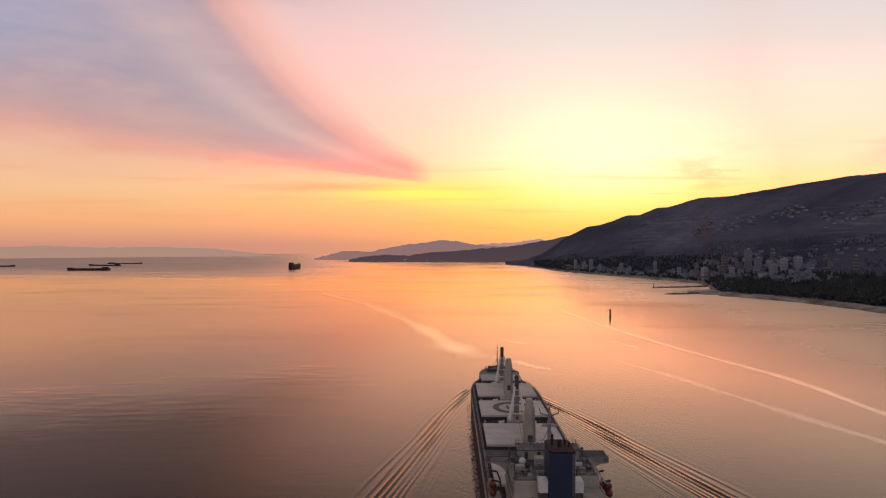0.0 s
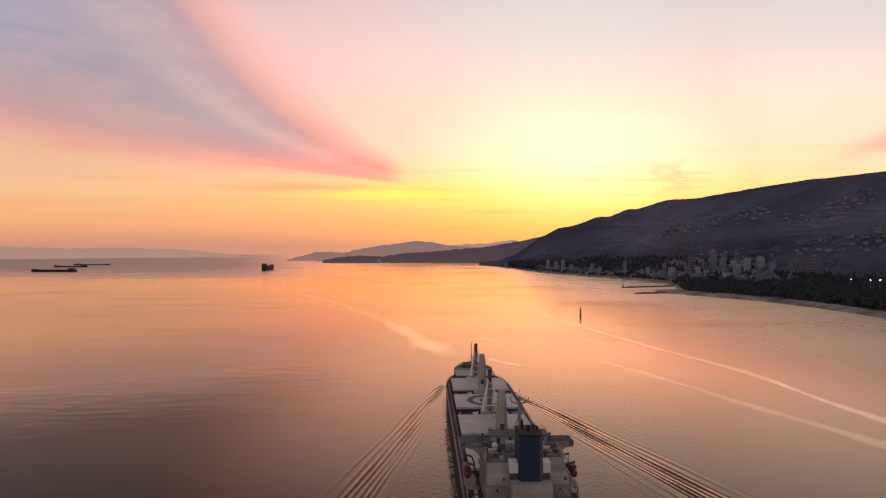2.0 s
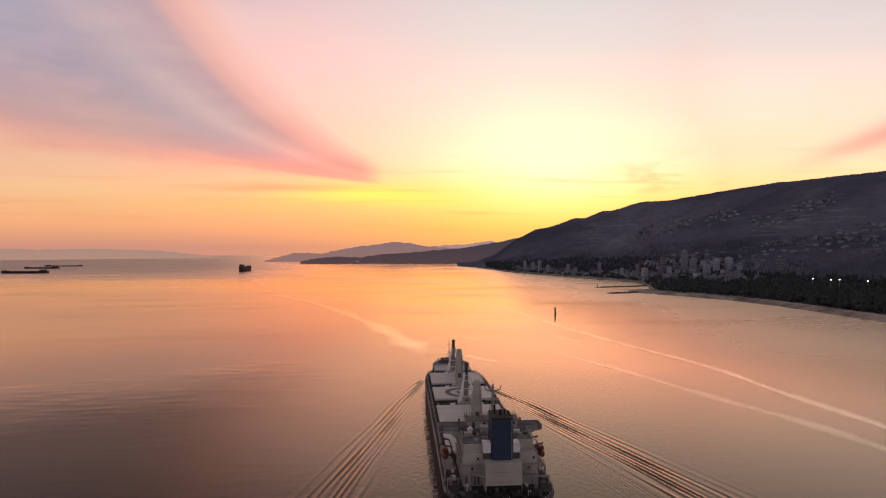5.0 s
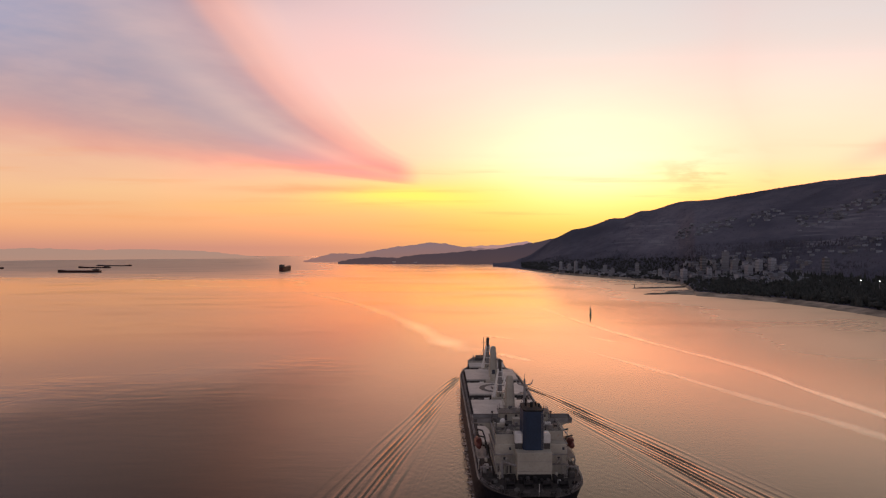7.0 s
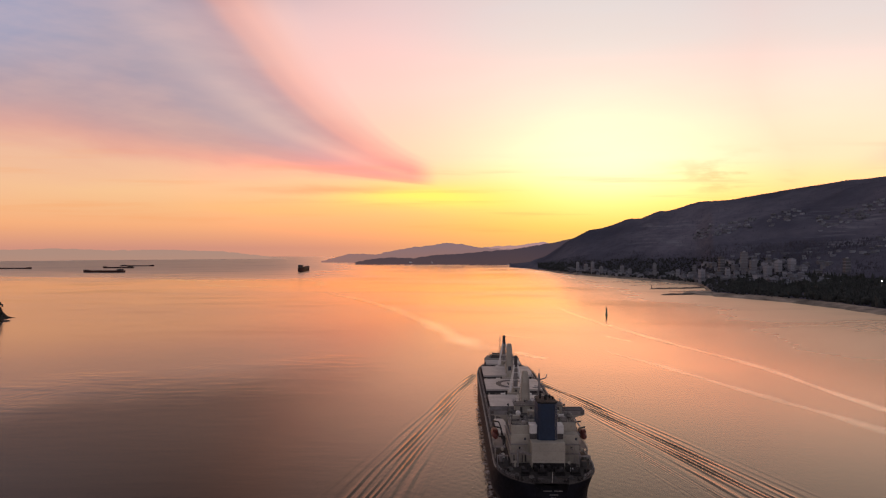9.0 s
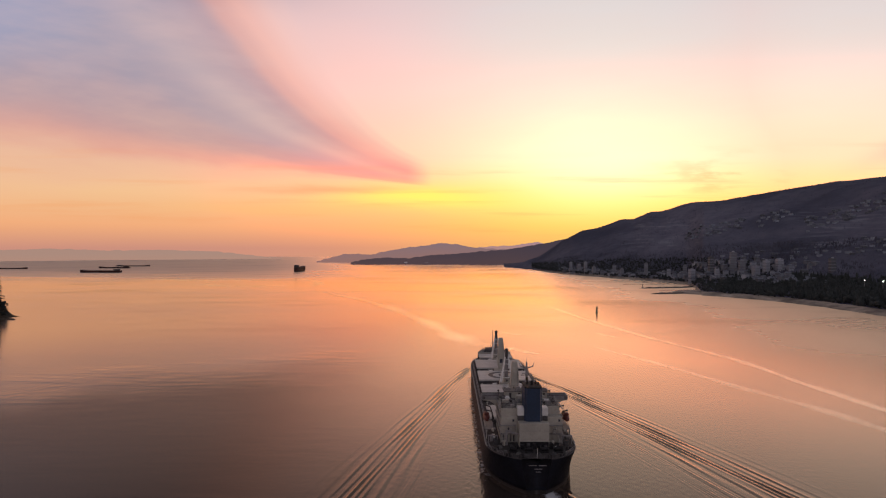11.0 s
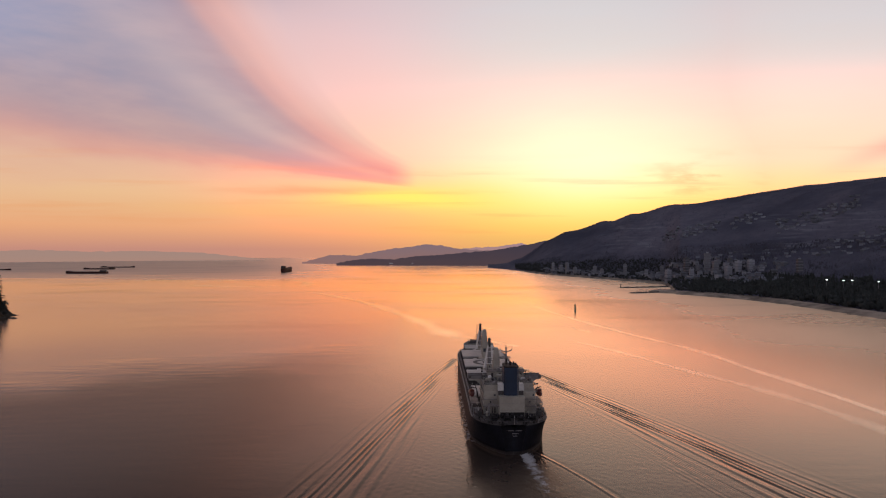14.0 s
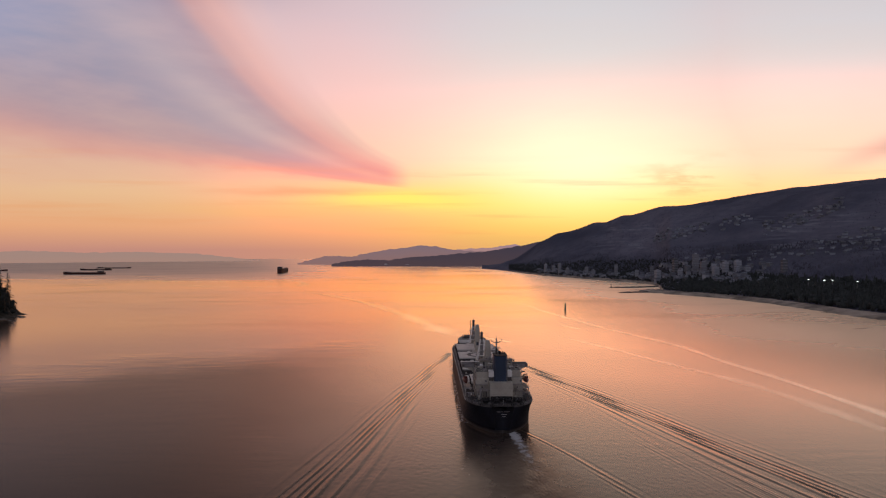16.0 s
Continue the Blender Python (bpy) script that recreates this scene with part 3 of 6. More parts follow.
def build_water():
    xs = axis([(-9000, -3000, 600), (-3000, -900, 150), (-900, -260, 40), (-260, -130, 3), (-130, 165, 0.29), (165, 330, 3),
               (330, 900, 40), (900, 3000, 150), (3000, 9000, 600)])
    ys = axis([(-6000, -1500, 500), (-1500, -300, 60), (-300, -120, 5), (-120, 190, 0.7), (190, 260, 5), (260, 900, 40),
               (900, 3000, 150), (3000, 9000, 600)])
    X, Y = np.meshgrid(xs, ys)
    Z = vee(X, Y, 14.0, np.where(X > 0, 184.0, 188.0), np.where(X > 0, 0.312, 0.214), 2.5, np.where(X > 0, 0.16, 0.23), np.where(X > 0, 7.5, 6.2), 0.60, 0.7)
    Z += vee(X, Y, 5.0, 178.0, np.where(X > 0, 0.272, 0.18), 1.6, 0.045, 5.0, 0.3, 1.3) * np.where(X > 0, 1.0, 0.35)
    Z += vee(X, Y, 7.0, 8.0, 0.31, 3.2, 0.07, 3.8, 0.4, 2.1) * np.where(X > 0, 1.0, 0.0)
    wash = np.exp(-((X - 6.5) / (4.5 + 0.06 * np.maximum(-Y, 0))) ** 2) * smoothstep(4, -2, Y) * np.exp(np.minimum(Y, 0) / 80)
    rs = np.random.RandomState(4)
    Z += wash * 0.10 * rs.uniform(-1, 1, X.shape)
    # the rough band that runs along the port side
    band = np.exp(-((-X - 19.0) / 4.0) ** 2) * smoothstep(172, 150, Y) * smoothstep(-70, 10, Y)
    Z += band * 0.035 * rs.uniform(-1, 1, X.shape)
    # small cross ripples inside the wake
    inside = smoothstep(0.0, 18.0, 16.0 + (169 - Y) * 0.34 - np.abs(X)) * smoothstep(172, 150, Y)
    for k in range(9):
        a = rs.uniform(0, math.pi)
        lam = rs.uniform(1.6, 4.0)
        Z += inside * 0.0006 * lam * np.sin(2 * math.pi * (X * math.cos(a) + Y * math.sin(a)) / lam + rs.uniform(0, 6))
    Z *= smoothstep(330, 200, np.abs(X)) * smoothstep(-290, -180, Y)
    mid = 4.5 - 0.05 * np.minimum(Y, 0)
    foam = 1.0 * np.exp(-((X - mid) / (2.8 - 0.05 * np.minimum(Y, 0))) ** 2) * smoothstep(6, 0, Y) * np.exp(np.minimum(Y, 0) / 55)
    foam += 0.42 * np.exp(-((X + 13 - 0.12 * Y) / 4.0) ** 2) * smoothstep(-18, -34, Y) * np.exp(np.minimum(Y + 34, 0) / 30)
    hull = np.abs(X) - 15.2
    along = smoothstep(174, 158, Y) * smoothstep(-6, 24, Y)
    foam += 0.25 * np.exp(-(np.maximum(hull, 0) / 1.4) ** 2) * along
    foam += np.where(X < 0, 0.38, 0.10) * np.exp(-(np.maximum(hull - 1, 0) / 5.0) ** 2) * along
    verts = np.column_stack([X.ravel(), Y.ravel(), Z.ravel()])
    ny, nx = X.shape
    idx = np.arange(ny * nx).reshape(ny, nx)
    quads = np.stack([idx[:-1, :-1], idx[:-1, 1:], idx[1:, 1:], idx[1:, :-1]], -1).reshape(-1, 4)
    me = bpy.data.meshes.new("water")
    me.vertices.add(len(verts))
    me.vertices.foreach_set("co", verts.ravel())
    me.loops.add(quads.size)
    me.loops.foreach_set("vertex_index", quads.ravel().astype(np.int32))
    me.polygons.add(len(quads))
    me.polygons.foreach_set("loop_start", np.arange(0, quads.size, 4, dtype=np.int32))
    me.polygons.foreach_set("use_smooth", np.ones(len(quads), dtype=bool))
    a = me.attributes.new("foam", "FLOAT", "POINT")
    a.data.foreach_set("value", foam.ravel().astype(np.float32))
    me.update(calc_edges=True)
    me.materials.append(M_WATER)
    return tagged(new("water", me), "calm rippled sea water reflecting the sunset sky", "water", kind="structure")


water = build_water()


def chain(pts, n):
    """Even points along a smooth line through pts (Catmull-Rom)."""
    P = [Vector(p) for p in pts]
    P = [P[0] * 2 - P[1]] + P + [P[-1] * 2 - P[-2]]
    out = []
    for k in range(n + 1):
        s = k / n * (len(P) - 3)
        i = min(int(s), len(P) - 4)
        t = s - i
        a, b, c, d = P[i:i + 4]
        out.append(0.5 * ((2 * b) + (c - a) * t + (2 * a - 5 * b + 4 * c - d) * t * t + (3 * b - a - 3 * c + d) * t ** 3))
    return out


def slick(pts, w0, w1, seed, clear=1.0):
    """A long strip of smooth water, lying on the sheet."""
    line = chain([(x, y, 0) for x, y in pts], 60)
    cols = 8
    g, film = G(), []
    rings = []
    for i, p in enumerate(line):
        d = (line[min(i + 1, 60)] - line[max(i - 1, 0)]).normalized()
        s = Vector((d.y, -d.x, 0))
        wd = w0 + (w1 - w0) * i / 60
        wd *= 1 + 0.25 * math.sin(i * 0.5 + seed)
        rings.append([p + s * (wd * (j / cols - 0.5)) + Vector((0, 0, 0.10)) for j in range(cols + 1)])
        end = min(1, i / 8, (60 - i) / 8)
        film += [math.sin(math.pi * j / cols) * end * clear for j in range(cols + 1)]
    g.loft(rings, False, False)
    me = g.mesh("water_streak", M_SLICK, True)
    me.attributes.new("film", "FLOAT", "POINT").data.foreach_set("value", film)
    ob = tagged(new("water_streak", me), "pale smooth streak on the water surface", "water streak", "streaks on the water", "structure")
    return ob


# pale streaks left on the water by currents and earlier ships
slick([(104, 600), (115, 470), (142, 318), (168, 215), (172, 150), (178, 90), (181, 17), (186, -60)], 7, 9, 1, 1.35)
slick([(82, 272), (108, 208), (131, 140), (149, 92), (159, 40), (164, -30)], 6, 12, 2, 0.72)
slick([(-275, 860), (-142, 637), (-60, 440), (-24, 325), (-2, 262)], 12, 34, 3, 1.6)
slick([(-760, 1230), (-600, 1150), (-470, 1190)], 60, 30, 4, 1.5)
slick([(-560, 1020), (-440, 960), (-330, 985)], 34, 22, 7, 1.5)
slick([(-420, 1250), (-330, 1130), (-290, 960)], 18, 40, 8, 1.5)
slick([(15, 345), (27, 334), (39, 325)], 8, 6, 5, 1.0)
slick([(18, 262), (27, 246), (38, 234)], 10, 7, 6, 1.1)
slick([(104, 338), (111, 322), (118, 308)], 5, 5, 9, 1.0)


# ---------------------------------------------------------------- land
VIEW = Vector((-29, -170, 76.4))


def at_bearing(deg, r, z=0.0):
    a = radians(deg)
    return (VIEW.x + r * math.sin(a), VIEW.y + r * math.cos(a), z)


SHORE = [(5.6, 2300), (7.5, 2130), (8.9, 1994), (10.2, 1798), (12.5, 1659), (16.2, 1500), (20.5, 1367), (22.8, 1290), (23.4, 1200), (24.1, 1010),
         (27.3, 978), (30.3, 939), (33.5, 887), (37.2, 816), (40.2, 765), (50.5, 650), (82, 560), (120, 640)]
RIDGE = [(5.6, -1.85), (7.5, -1.6), (8.9, -1.0), (10, -0.3), (11.2, 0.6), (12.2, 1.15), (13.2, 1.62), (14.6, 1.85), (16.3, 2.5), (17.2, 2.72), (18.0, 2.70), (19.6, 3.36), (20.6, 3.42), (22, 3.8), (23.5, 4.15),
         (25, 4.2), (28, 4.62), (31, 5.08), (34, 5.52), (38, 5.8), (42, 6.0), (60, 6.0), (90, 4.0), (120, 2.0)]


def lerp_table(tab, x):
    return float(np.interp(x, [a for a, _ in tab], [b for _, b in tab]))


def ridge_range(b):
    return 2280 - 9.5 * (b - 8) + 60 * max(0, 8 - b) if b < 60 else 1786


def land_height(b, wv):
    """Height of the ground at a bearing, wv from the shore (0) to the crest (1)."""
    top = VIEW.z + ridge_range(b) * math.tan(radians(lerp_table(RIDGE, b)))
    flat = 2.0 + 12.0 * min(1.0, wv / 0.3)
    k = max(0.0, (wv - 0.26) / 0.74)
    return flat + (top - 14) * (0.45 * k + 0.55 * k * k * (3 - 2 * k))


def land_point(b, wv):
    r = lerp_table(SHORE, b)
    r = r + (ridge_range(b) - r) * wv
    return at_bearing(b, r, land_height(b, wv))


def build_mainland():
    g = G()
    bs = list(np.arange(5.6, 46, 0.16)) + list(np.arange(46, 121, 1.5))
    ws = [-0.05, 0.0, 0.008, 0.02, 0.05] + list(np.linspace(0.09, 1.0, 34)) + [1.05, 1.2]
    rings = []
    for wv in ws:
        row = []
        for b in bs:
            x, y, z = land_point(b, min(max(wv, 0), 1))
            if wv < 0:
                x, y, _ = at_bearing(b, lerp_table(SHORE, b) - 8)
                z = -3.0
            elif wv == 0.0:
                z = 0.25
            elif wv > 1:
                x, y, z = at_bearing(b, ridge_range(b) * (1 + (wv - 1) * 0.6), z * (1 - (wv - 1) * 2.6))
            hill = noise.fractal(Vector((x * 0.0045, y * 0.0045, 3.1)), 1.0, 2.0, 4)
            rim = noise.fractal(Vector((x * 0.03, y * 0.03, 7.7)), 1.0, 2.0, 3)
            k = min(1, max(0, (wv - 0.25) * 3)) * min(1, max(0, 1.05 - wv) * 4 + 0.12)
            row.append((x, y, z + 14 * hill * k + 2.2 * rim * min(1, max(0, wv - 0.2) * 3)))
        rings.append(row)
    g.loft(rings, False, False)
    return tagged(part("mountain_ground", g, M_HILL, smooth=True), "dark forested mountain slope rising from a flat shore", "mountain", kind="structure")


build_mainland()


def far_range(name, rows, r, mat, label, depth=260, seed=0):
    """A distant range: rows of bearing and elevation of its skyline, r metres away."""
    g = G()
    b0, b1 = rows[0][0], rows[-1][0]
    rows = [(b + 0.6, e) for b, e in rows] if b0 > -15 else rows
    b0, b1 = rows[0][0], rows[-1][0]
    bs = np.linspace(b0, b1, 160)
    rings = [[at_bearing(b, r - depth, -2) for b in bs]]
    for k in (0.3, 0.6, 0.85, 1.0):
        row = []
        for b in bs:
            top = VIEW.z + r * math.tan(radians(lerp_table(rows, b)))
            rough = noise.fractal(Vector((b * 1.7, k * 3, seed)), 1.0, 2.0, 4) * 4 * r / 3000
            row.append(at_bearing(b, r - depth * (1 - k), max(-1.0, (top + rough) * k ** 1.1)))
        rings.append(row)
    rings.append([at_bearing(b, r + depth, -2) for b in bs])
    g.loft(rings, False, False)
    return tagged(part(name, g, mat, smooth=True), label, "hills", kind="structure")


# these hills emit their hazy tone instead of taking light from the sky
M_FAR_A = distance_glow_material("far_hills_mauve", srgb(150, 113, 106), srgb(134, 112, 118), 120)
M_FAR_B = distance_glow_material("far_hills_pale", srgb(190, 140, 120), srgb(170, 136, 142), 120)
M_FAR_C = distance_glow_material("headland_dusk", srgb(84, 67, 70), srgb(72, 62, 71), 80)
M_FAR_D = distance_glow_material("haze_hills", srgb(178, 140, 123), srgb(174, 140, 125), 40)
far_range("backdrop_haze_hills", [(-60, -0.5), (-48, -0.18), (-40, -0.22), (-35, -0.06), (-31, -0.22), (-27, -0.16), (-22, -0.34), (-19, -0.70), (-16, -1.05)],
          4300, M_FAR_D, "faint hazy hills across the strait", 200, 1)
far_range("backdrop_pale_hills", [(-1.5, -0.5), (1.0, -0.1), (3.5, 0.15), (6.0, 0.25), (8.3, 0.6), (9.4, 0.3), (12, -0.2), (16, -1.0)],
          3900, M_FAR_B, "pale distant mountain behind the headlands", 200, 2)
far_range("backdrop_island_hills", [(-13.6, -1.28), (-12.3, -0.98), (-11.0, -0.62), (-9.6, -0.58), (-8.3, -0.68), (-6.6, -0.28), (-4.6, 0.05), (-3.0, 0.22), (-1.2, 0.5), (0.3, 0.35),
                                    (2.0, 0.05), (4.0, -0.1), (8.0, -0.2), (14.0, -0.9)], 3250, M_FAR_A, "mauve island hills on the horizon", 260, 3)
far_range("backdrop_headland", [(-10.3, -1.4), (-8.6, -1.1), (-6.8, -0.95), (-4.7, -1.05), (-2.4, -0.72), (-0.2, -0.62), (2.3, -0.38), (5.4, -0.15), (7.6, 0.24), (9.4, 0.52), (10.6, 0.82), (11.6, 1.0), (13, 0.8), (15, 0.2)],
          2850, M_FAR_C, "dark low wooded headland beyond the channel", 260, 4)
# ---------------------------------------------------------------- the bulk carrier
ship = thing("cargo_ship", "navy-hulled bulk carrier with cream deck cranes on calm water", "ship")
DECK_Z, FORE_Y, FORE_Z, LOA = 11.0, 163.5, 14.0, 178.5


def deck_half(y):
    if y < 18:
        return 15.0 * (0.32 + 0.68 * (1 - (1 - max(0.0, y) / 18) ** 3.2) ** 0.8)
    if y > 132:
        return 15.0 * max(0.0, 1 - ((y - 132) / (LOA - 132)) ** 2.4) ** 0.9
    return 15.0


def water_half(y):
    if y < 28:
        return 15.0 * (0.20 + 0.80 * (1 - (1 - max(0.0, y) / 28) ** 2.4) ** 0.9)
    if y > 128:
        return 15.0 * max(0.0, 1 - ((y - 128) / 43) ** 2.2)
    return 15.0


def half(y, z):
    k = min(1.0, max(0.0, z / 11.0))
    tip = 171.0 + (LOA - 171.0) * min(1.0, z / 14.0)
    h = water_half(y) + (deck_half(y) - water_half(y)) * k ** 1.4
    return max(0.03, h * min(1.0, max(0.0, (tip - y) / 6.0)) ** 0.5 if y > tip - 6 else h)


def rail_z(y):
    return DECK_Z + 0.12 + (FORE_Z + 0.3 - DECK_Z) * float(smoothstep(FORE_Y - 0.5, FORE_Y - 0.1, y)) + 0.5 * max(0, (y - FORE_Y) / 20)


def stations(a, b, n):
    return [a + (b - a) * i / n for i in range(n + 1)]


STATIONS = [0, 0.08, 0.2, 0.4, 0.7, 1.0, 1.5, 2.1, 2.9, 3.9, 5.2, 7] + stations(9, 36, 12) + stations(38, 132, 24) + stations(135, 162.5, 22) + [163.0, 163.2, 163.4, 163.6] + stations(164.5, LOA, 14)


def shell(z_of, levels):
    g = G()
    rings = []
    for y in STATIONS:
        z0, z1 = z_of(y)
        zs = [z0 + (z1 - z0) * k / levels for k in range(levels + 1)]
        over = 0.4 * max(0.0, 1 - y / 14)
        rings.append([(-half(y, z), y - over * (z / 11) * 0.8, z) for z in zs[::-1]] + [(half(y, z), y - over * (z / 11) * 0.8, z) for z in zs])
    g.loft(rings, False, False)
    n = len(rings[0])
    g.f.append(tuple(range(n)))
    return g


part("hull", shell(lambda y: (1.2, rail_z(y)), 7), M_HULL, ship, "navy blue painted steel hull", smooth=True)
part("boot_topping", shell(lambda y: (-2.0, 1.2), 3), M_BOOT, ship, "dull red lower hull", smooth=True)


def deck_sheet(a, b, z, inset=0.12, n=60):
    g = G()
    rings = []
    for y in stations(a, b, n):
        h = max(0.05, half(y, z) - inset)
        rings.append([(-h, y, z - 0.3), (-h, y, z), (0, y, z + 0.10), (h, y, z), (h, y, z - 0.3)])
    g.loft(rings, True)
    return g


part("main_deck", deck_sheet(-0.1, FORE_Y, DECK_Z), M_DECK, ship, "weathered brown deck plating")
part("forecastle_deck", deck_sheet(FORE_Y, LOA - 1.2, FORE_Z), M_GREY, ship)
g = G()
hf = half(FORE_Y, FORE_Z) - 0.1
g.box(-hf, hf, FORE_Y - 0.25, FORE_Y + 0.1, DECK_Z, FORE_Z + 0.05)
for x in (-9, -6, 6, 9):
    g.box(x - 0.4, x + 0.4, FORE_Y - 0.32, FORE_Y - 0.25, DECK_Z + 0.3, DECK_Z + 2.1)
part("forecastle_bulkhead", g, M_CREAM, ship)
# gunwale strip: pale along the sides, dark round the stern
for side in (-1, 1):
    for y0, y1, mat, note in ((-1, 13, M_DARK, ""), (10.9, LOA - 2, M_RAIL, "worn pale deck edge")):
        g = G()
        rings = []
        for y in [q for q in STATIONS if y0 < q < y1]:
            h, z = half(y, rail_z(y)), rail_z(y)
            over = 0.4 * max(0.0, 1 - y / 14) * 0.8
            rings.append([(side * (h + 0.05), y - over, z - 0.25), (side * (h + 0.05), y - over, z + 0.06), (side * (h - 0.3), y - over, z + 0.06), (side * (h - 0.3), y - over, z - 0.25)])
        g.loft(rings, True)
        part("gunwale", g, mat, ship, note)


for side in (-1, 1):
    g = G()
    g.loft([[(side * (half(y, rail_z(y)) - 0.32), y, FORE_Z), (side * (half(y, rail_z(y)) - 0.32), y, rail_z(y) + 0.02), (side * (half(y, rail_z(y)) - 0.42), y, rail_z(y) + 0.02), (side * (half(y, rail_z(y)) - 0.42), y, FORE_Z)] for y in stations(FORE_Y, LOA - 3, 10)], True)
    part("bulwark_lining", g, M_CREAM, ship)


def railing(pts, height=1.1, step=2.0, bars=3):
    g = G()
    for a, b in zip(pts, pts[1:]):
        a, b = Vector(a), Vector(b)
        for k in range(1, bars + 1):
            dz = Vector((0, 0, height * k / bars))
            g.beam(a + dz, b + dz, 0.05, 0.05)
        n = max(1, int((b - a).length / step))
        for i in range(n):
            p = a + (b - a) * (i / n)
            g.box(p.x - 0.05, p.x + 0.05, p.y - 0.05, p.y + 0.05, p.z, p.z + height)
    return g


for side in (-1, 1):
    run = [(side * (half(y, DECK_Z) - 0.25), y, DECK_Z + 0.1) for y in stations(3, FORE_Y - 6, 34)]
    part("railing", railing(run), M_GREY, ship, "grey pipe railing along the deck edge")
stern_run = [(side * (half(y, DECK_Z) - 0.25), y - 0.3, DECK_Z + 0.1) for side, y in ((-1, 3), (-1, 2), (-1, 1.2), (-1, 0.5), (-1, 0.1), (1, 0.1), (1, 0.5), (1, 1.2), (1, 2), (1, 3))]
part("railing", railing(stern_run), M_DARK, ship)
fore_run = [(s * (half(y, FORE_Z) - 0.4), y, rail_z(y)) for s, ys in ((-1, stations(FORE_Y + 1, LOA - 3, 6)), (1, stations(LOA - 3, FORE_Y + 1, 6))) for y in ys]
part("railing", railing(fore_run, 0.9), M_GREY, ship)

# pipes and walkway along both sides of the hatches
for side in (-1, 1):
    g = G()
    for k, x in enumerate((13.2, 13.6)):
        g.rod((side * x, 36, DECK_Z + 0.5), (side * x, 145, DECK_Z + 0.5), 0.14, n=6)
    for y in range(38, 146, 6):
        g.box(side * 13.4 - 0.45, side * 13.4 + 0.45, y - 0.1, y + 0.1, DECK_Z, DECK_Z + 0.4)
    part("deck_pipe", g, M_GREY, ship)

# hatches
HATCHES = [(35, 52, 12.3), (65, 86.5, 12.5), (96, 116, 12.5), (123.5, 145, 12.3), (152.0, 162.5, 9.4)]
COVER_Z = 12.7


def hatch(a, b, hx):
    g = G()
    for s in (-1, 1):
        g.box(s * (hx - 0.3) - 0.2, s * (hx - 0.3) + 0.2, a, b, DECK_Z, COVER_Z)
    for y in (a + 0.3, b - 0.3):
        g.box(-hx + 0.1, hx - 0.1, y - 0.2, y + 0.2, DECK_Z, COVER_Z - 0.02)
    for y in stations(a + 1, b - 1, 8):
        for s in (-1, 1):
            g.box(s * (hx + 0.12) - 0.15, s * (hx + 0.12) + 0.15, y - 0.08, y + 0.08, DECK_Z, COVER_Z - 0.3)
    co = part("hatch", g, M_COAM, ship, "dark hatch coaming with stiffeners")
    n = 4
    for i in range(n):
        p = G()
        y0, y1 = a + (b - a) * i / n, a + (b - a) * (i + 1) / n
        p.box(-hx, hx, y0 + 0.05, y1 - 0.05, COVER_Z, COVER_Z + 0.75, 0.10)
        part("hatch_panel", p, M_HATCH, co, "pale grey steel hatch cover panel")
    # wheels and cleats on the cover's edge
    for i in range(n * 2):
        for s in (-1, 1):
            p = G()
            y = a + (b - a) * (i + 0.5) / (n * 2)
            p.rod((s * (hx - 0.05), y, COVER_Z + 0.25), (s * (hx + 0.3), y, COVER_Z + 0.25), 0.28, n=8)
            part("hatch_wheel", p, M_DARK, co)
    return co


hatch_parts = [hatch(*h) for h in HATCHES]
# landing circle painted on the third cover, in four arcs, one on each panel
g = G()
for k in range(48):
    a0, a1 = 2 * math.pi * k / 48, 2 * math.pi * (k + 1) / 48
    g.loft([[(r * math.cos(a), 106 + r * math.sin(a), z) for r, z in ((5.2, COVER_Z + 0.754), (7.6, COVER_Z + 0.754))] for a in (a0, a1)], False, False)
for x0, x1, y0, y1 in ((-2.2, -1.4, 103.5, 108.5), (1.4, 2.2, 103.5, 108.5), (-1.4, 1.4, 105.6, 106.4)):
    g.add([(x0, y0, COVER_Z + 0.756), (x1, y0, COVER_Z + 0.756), (x1, y1, COVER_Z + 0.756), (x0, y1, COVER_Z + 0.756)], [(0, 1, 2, 3)])
part("landing_mark", g, M_DARK, hatch_parts[2], "worn dark landing circle painted on the cover")


# deck cranes
def crane_pedestal(y):
    g = G()
    g.rod((0, y, DECK_Z), (0, y, 15.6), 1.55, 1.45, 16)
    g.rod((0, y, 15.3), (0, y, 15.9), 1.85, 1.85, 16)
    g.box(-3.4, 3.4, y - 2.2, y + 2.2, DECK_Z, DECK_Z + 2.6, 0.12)
    for s in (-1, 1):
        g.box(s * 3.4 - 0.04, s * 3.4 + 0.04, y - 0.5, y + 0.4, DECK_Z + 0.2, DECK_Z + 2.1)
    return g


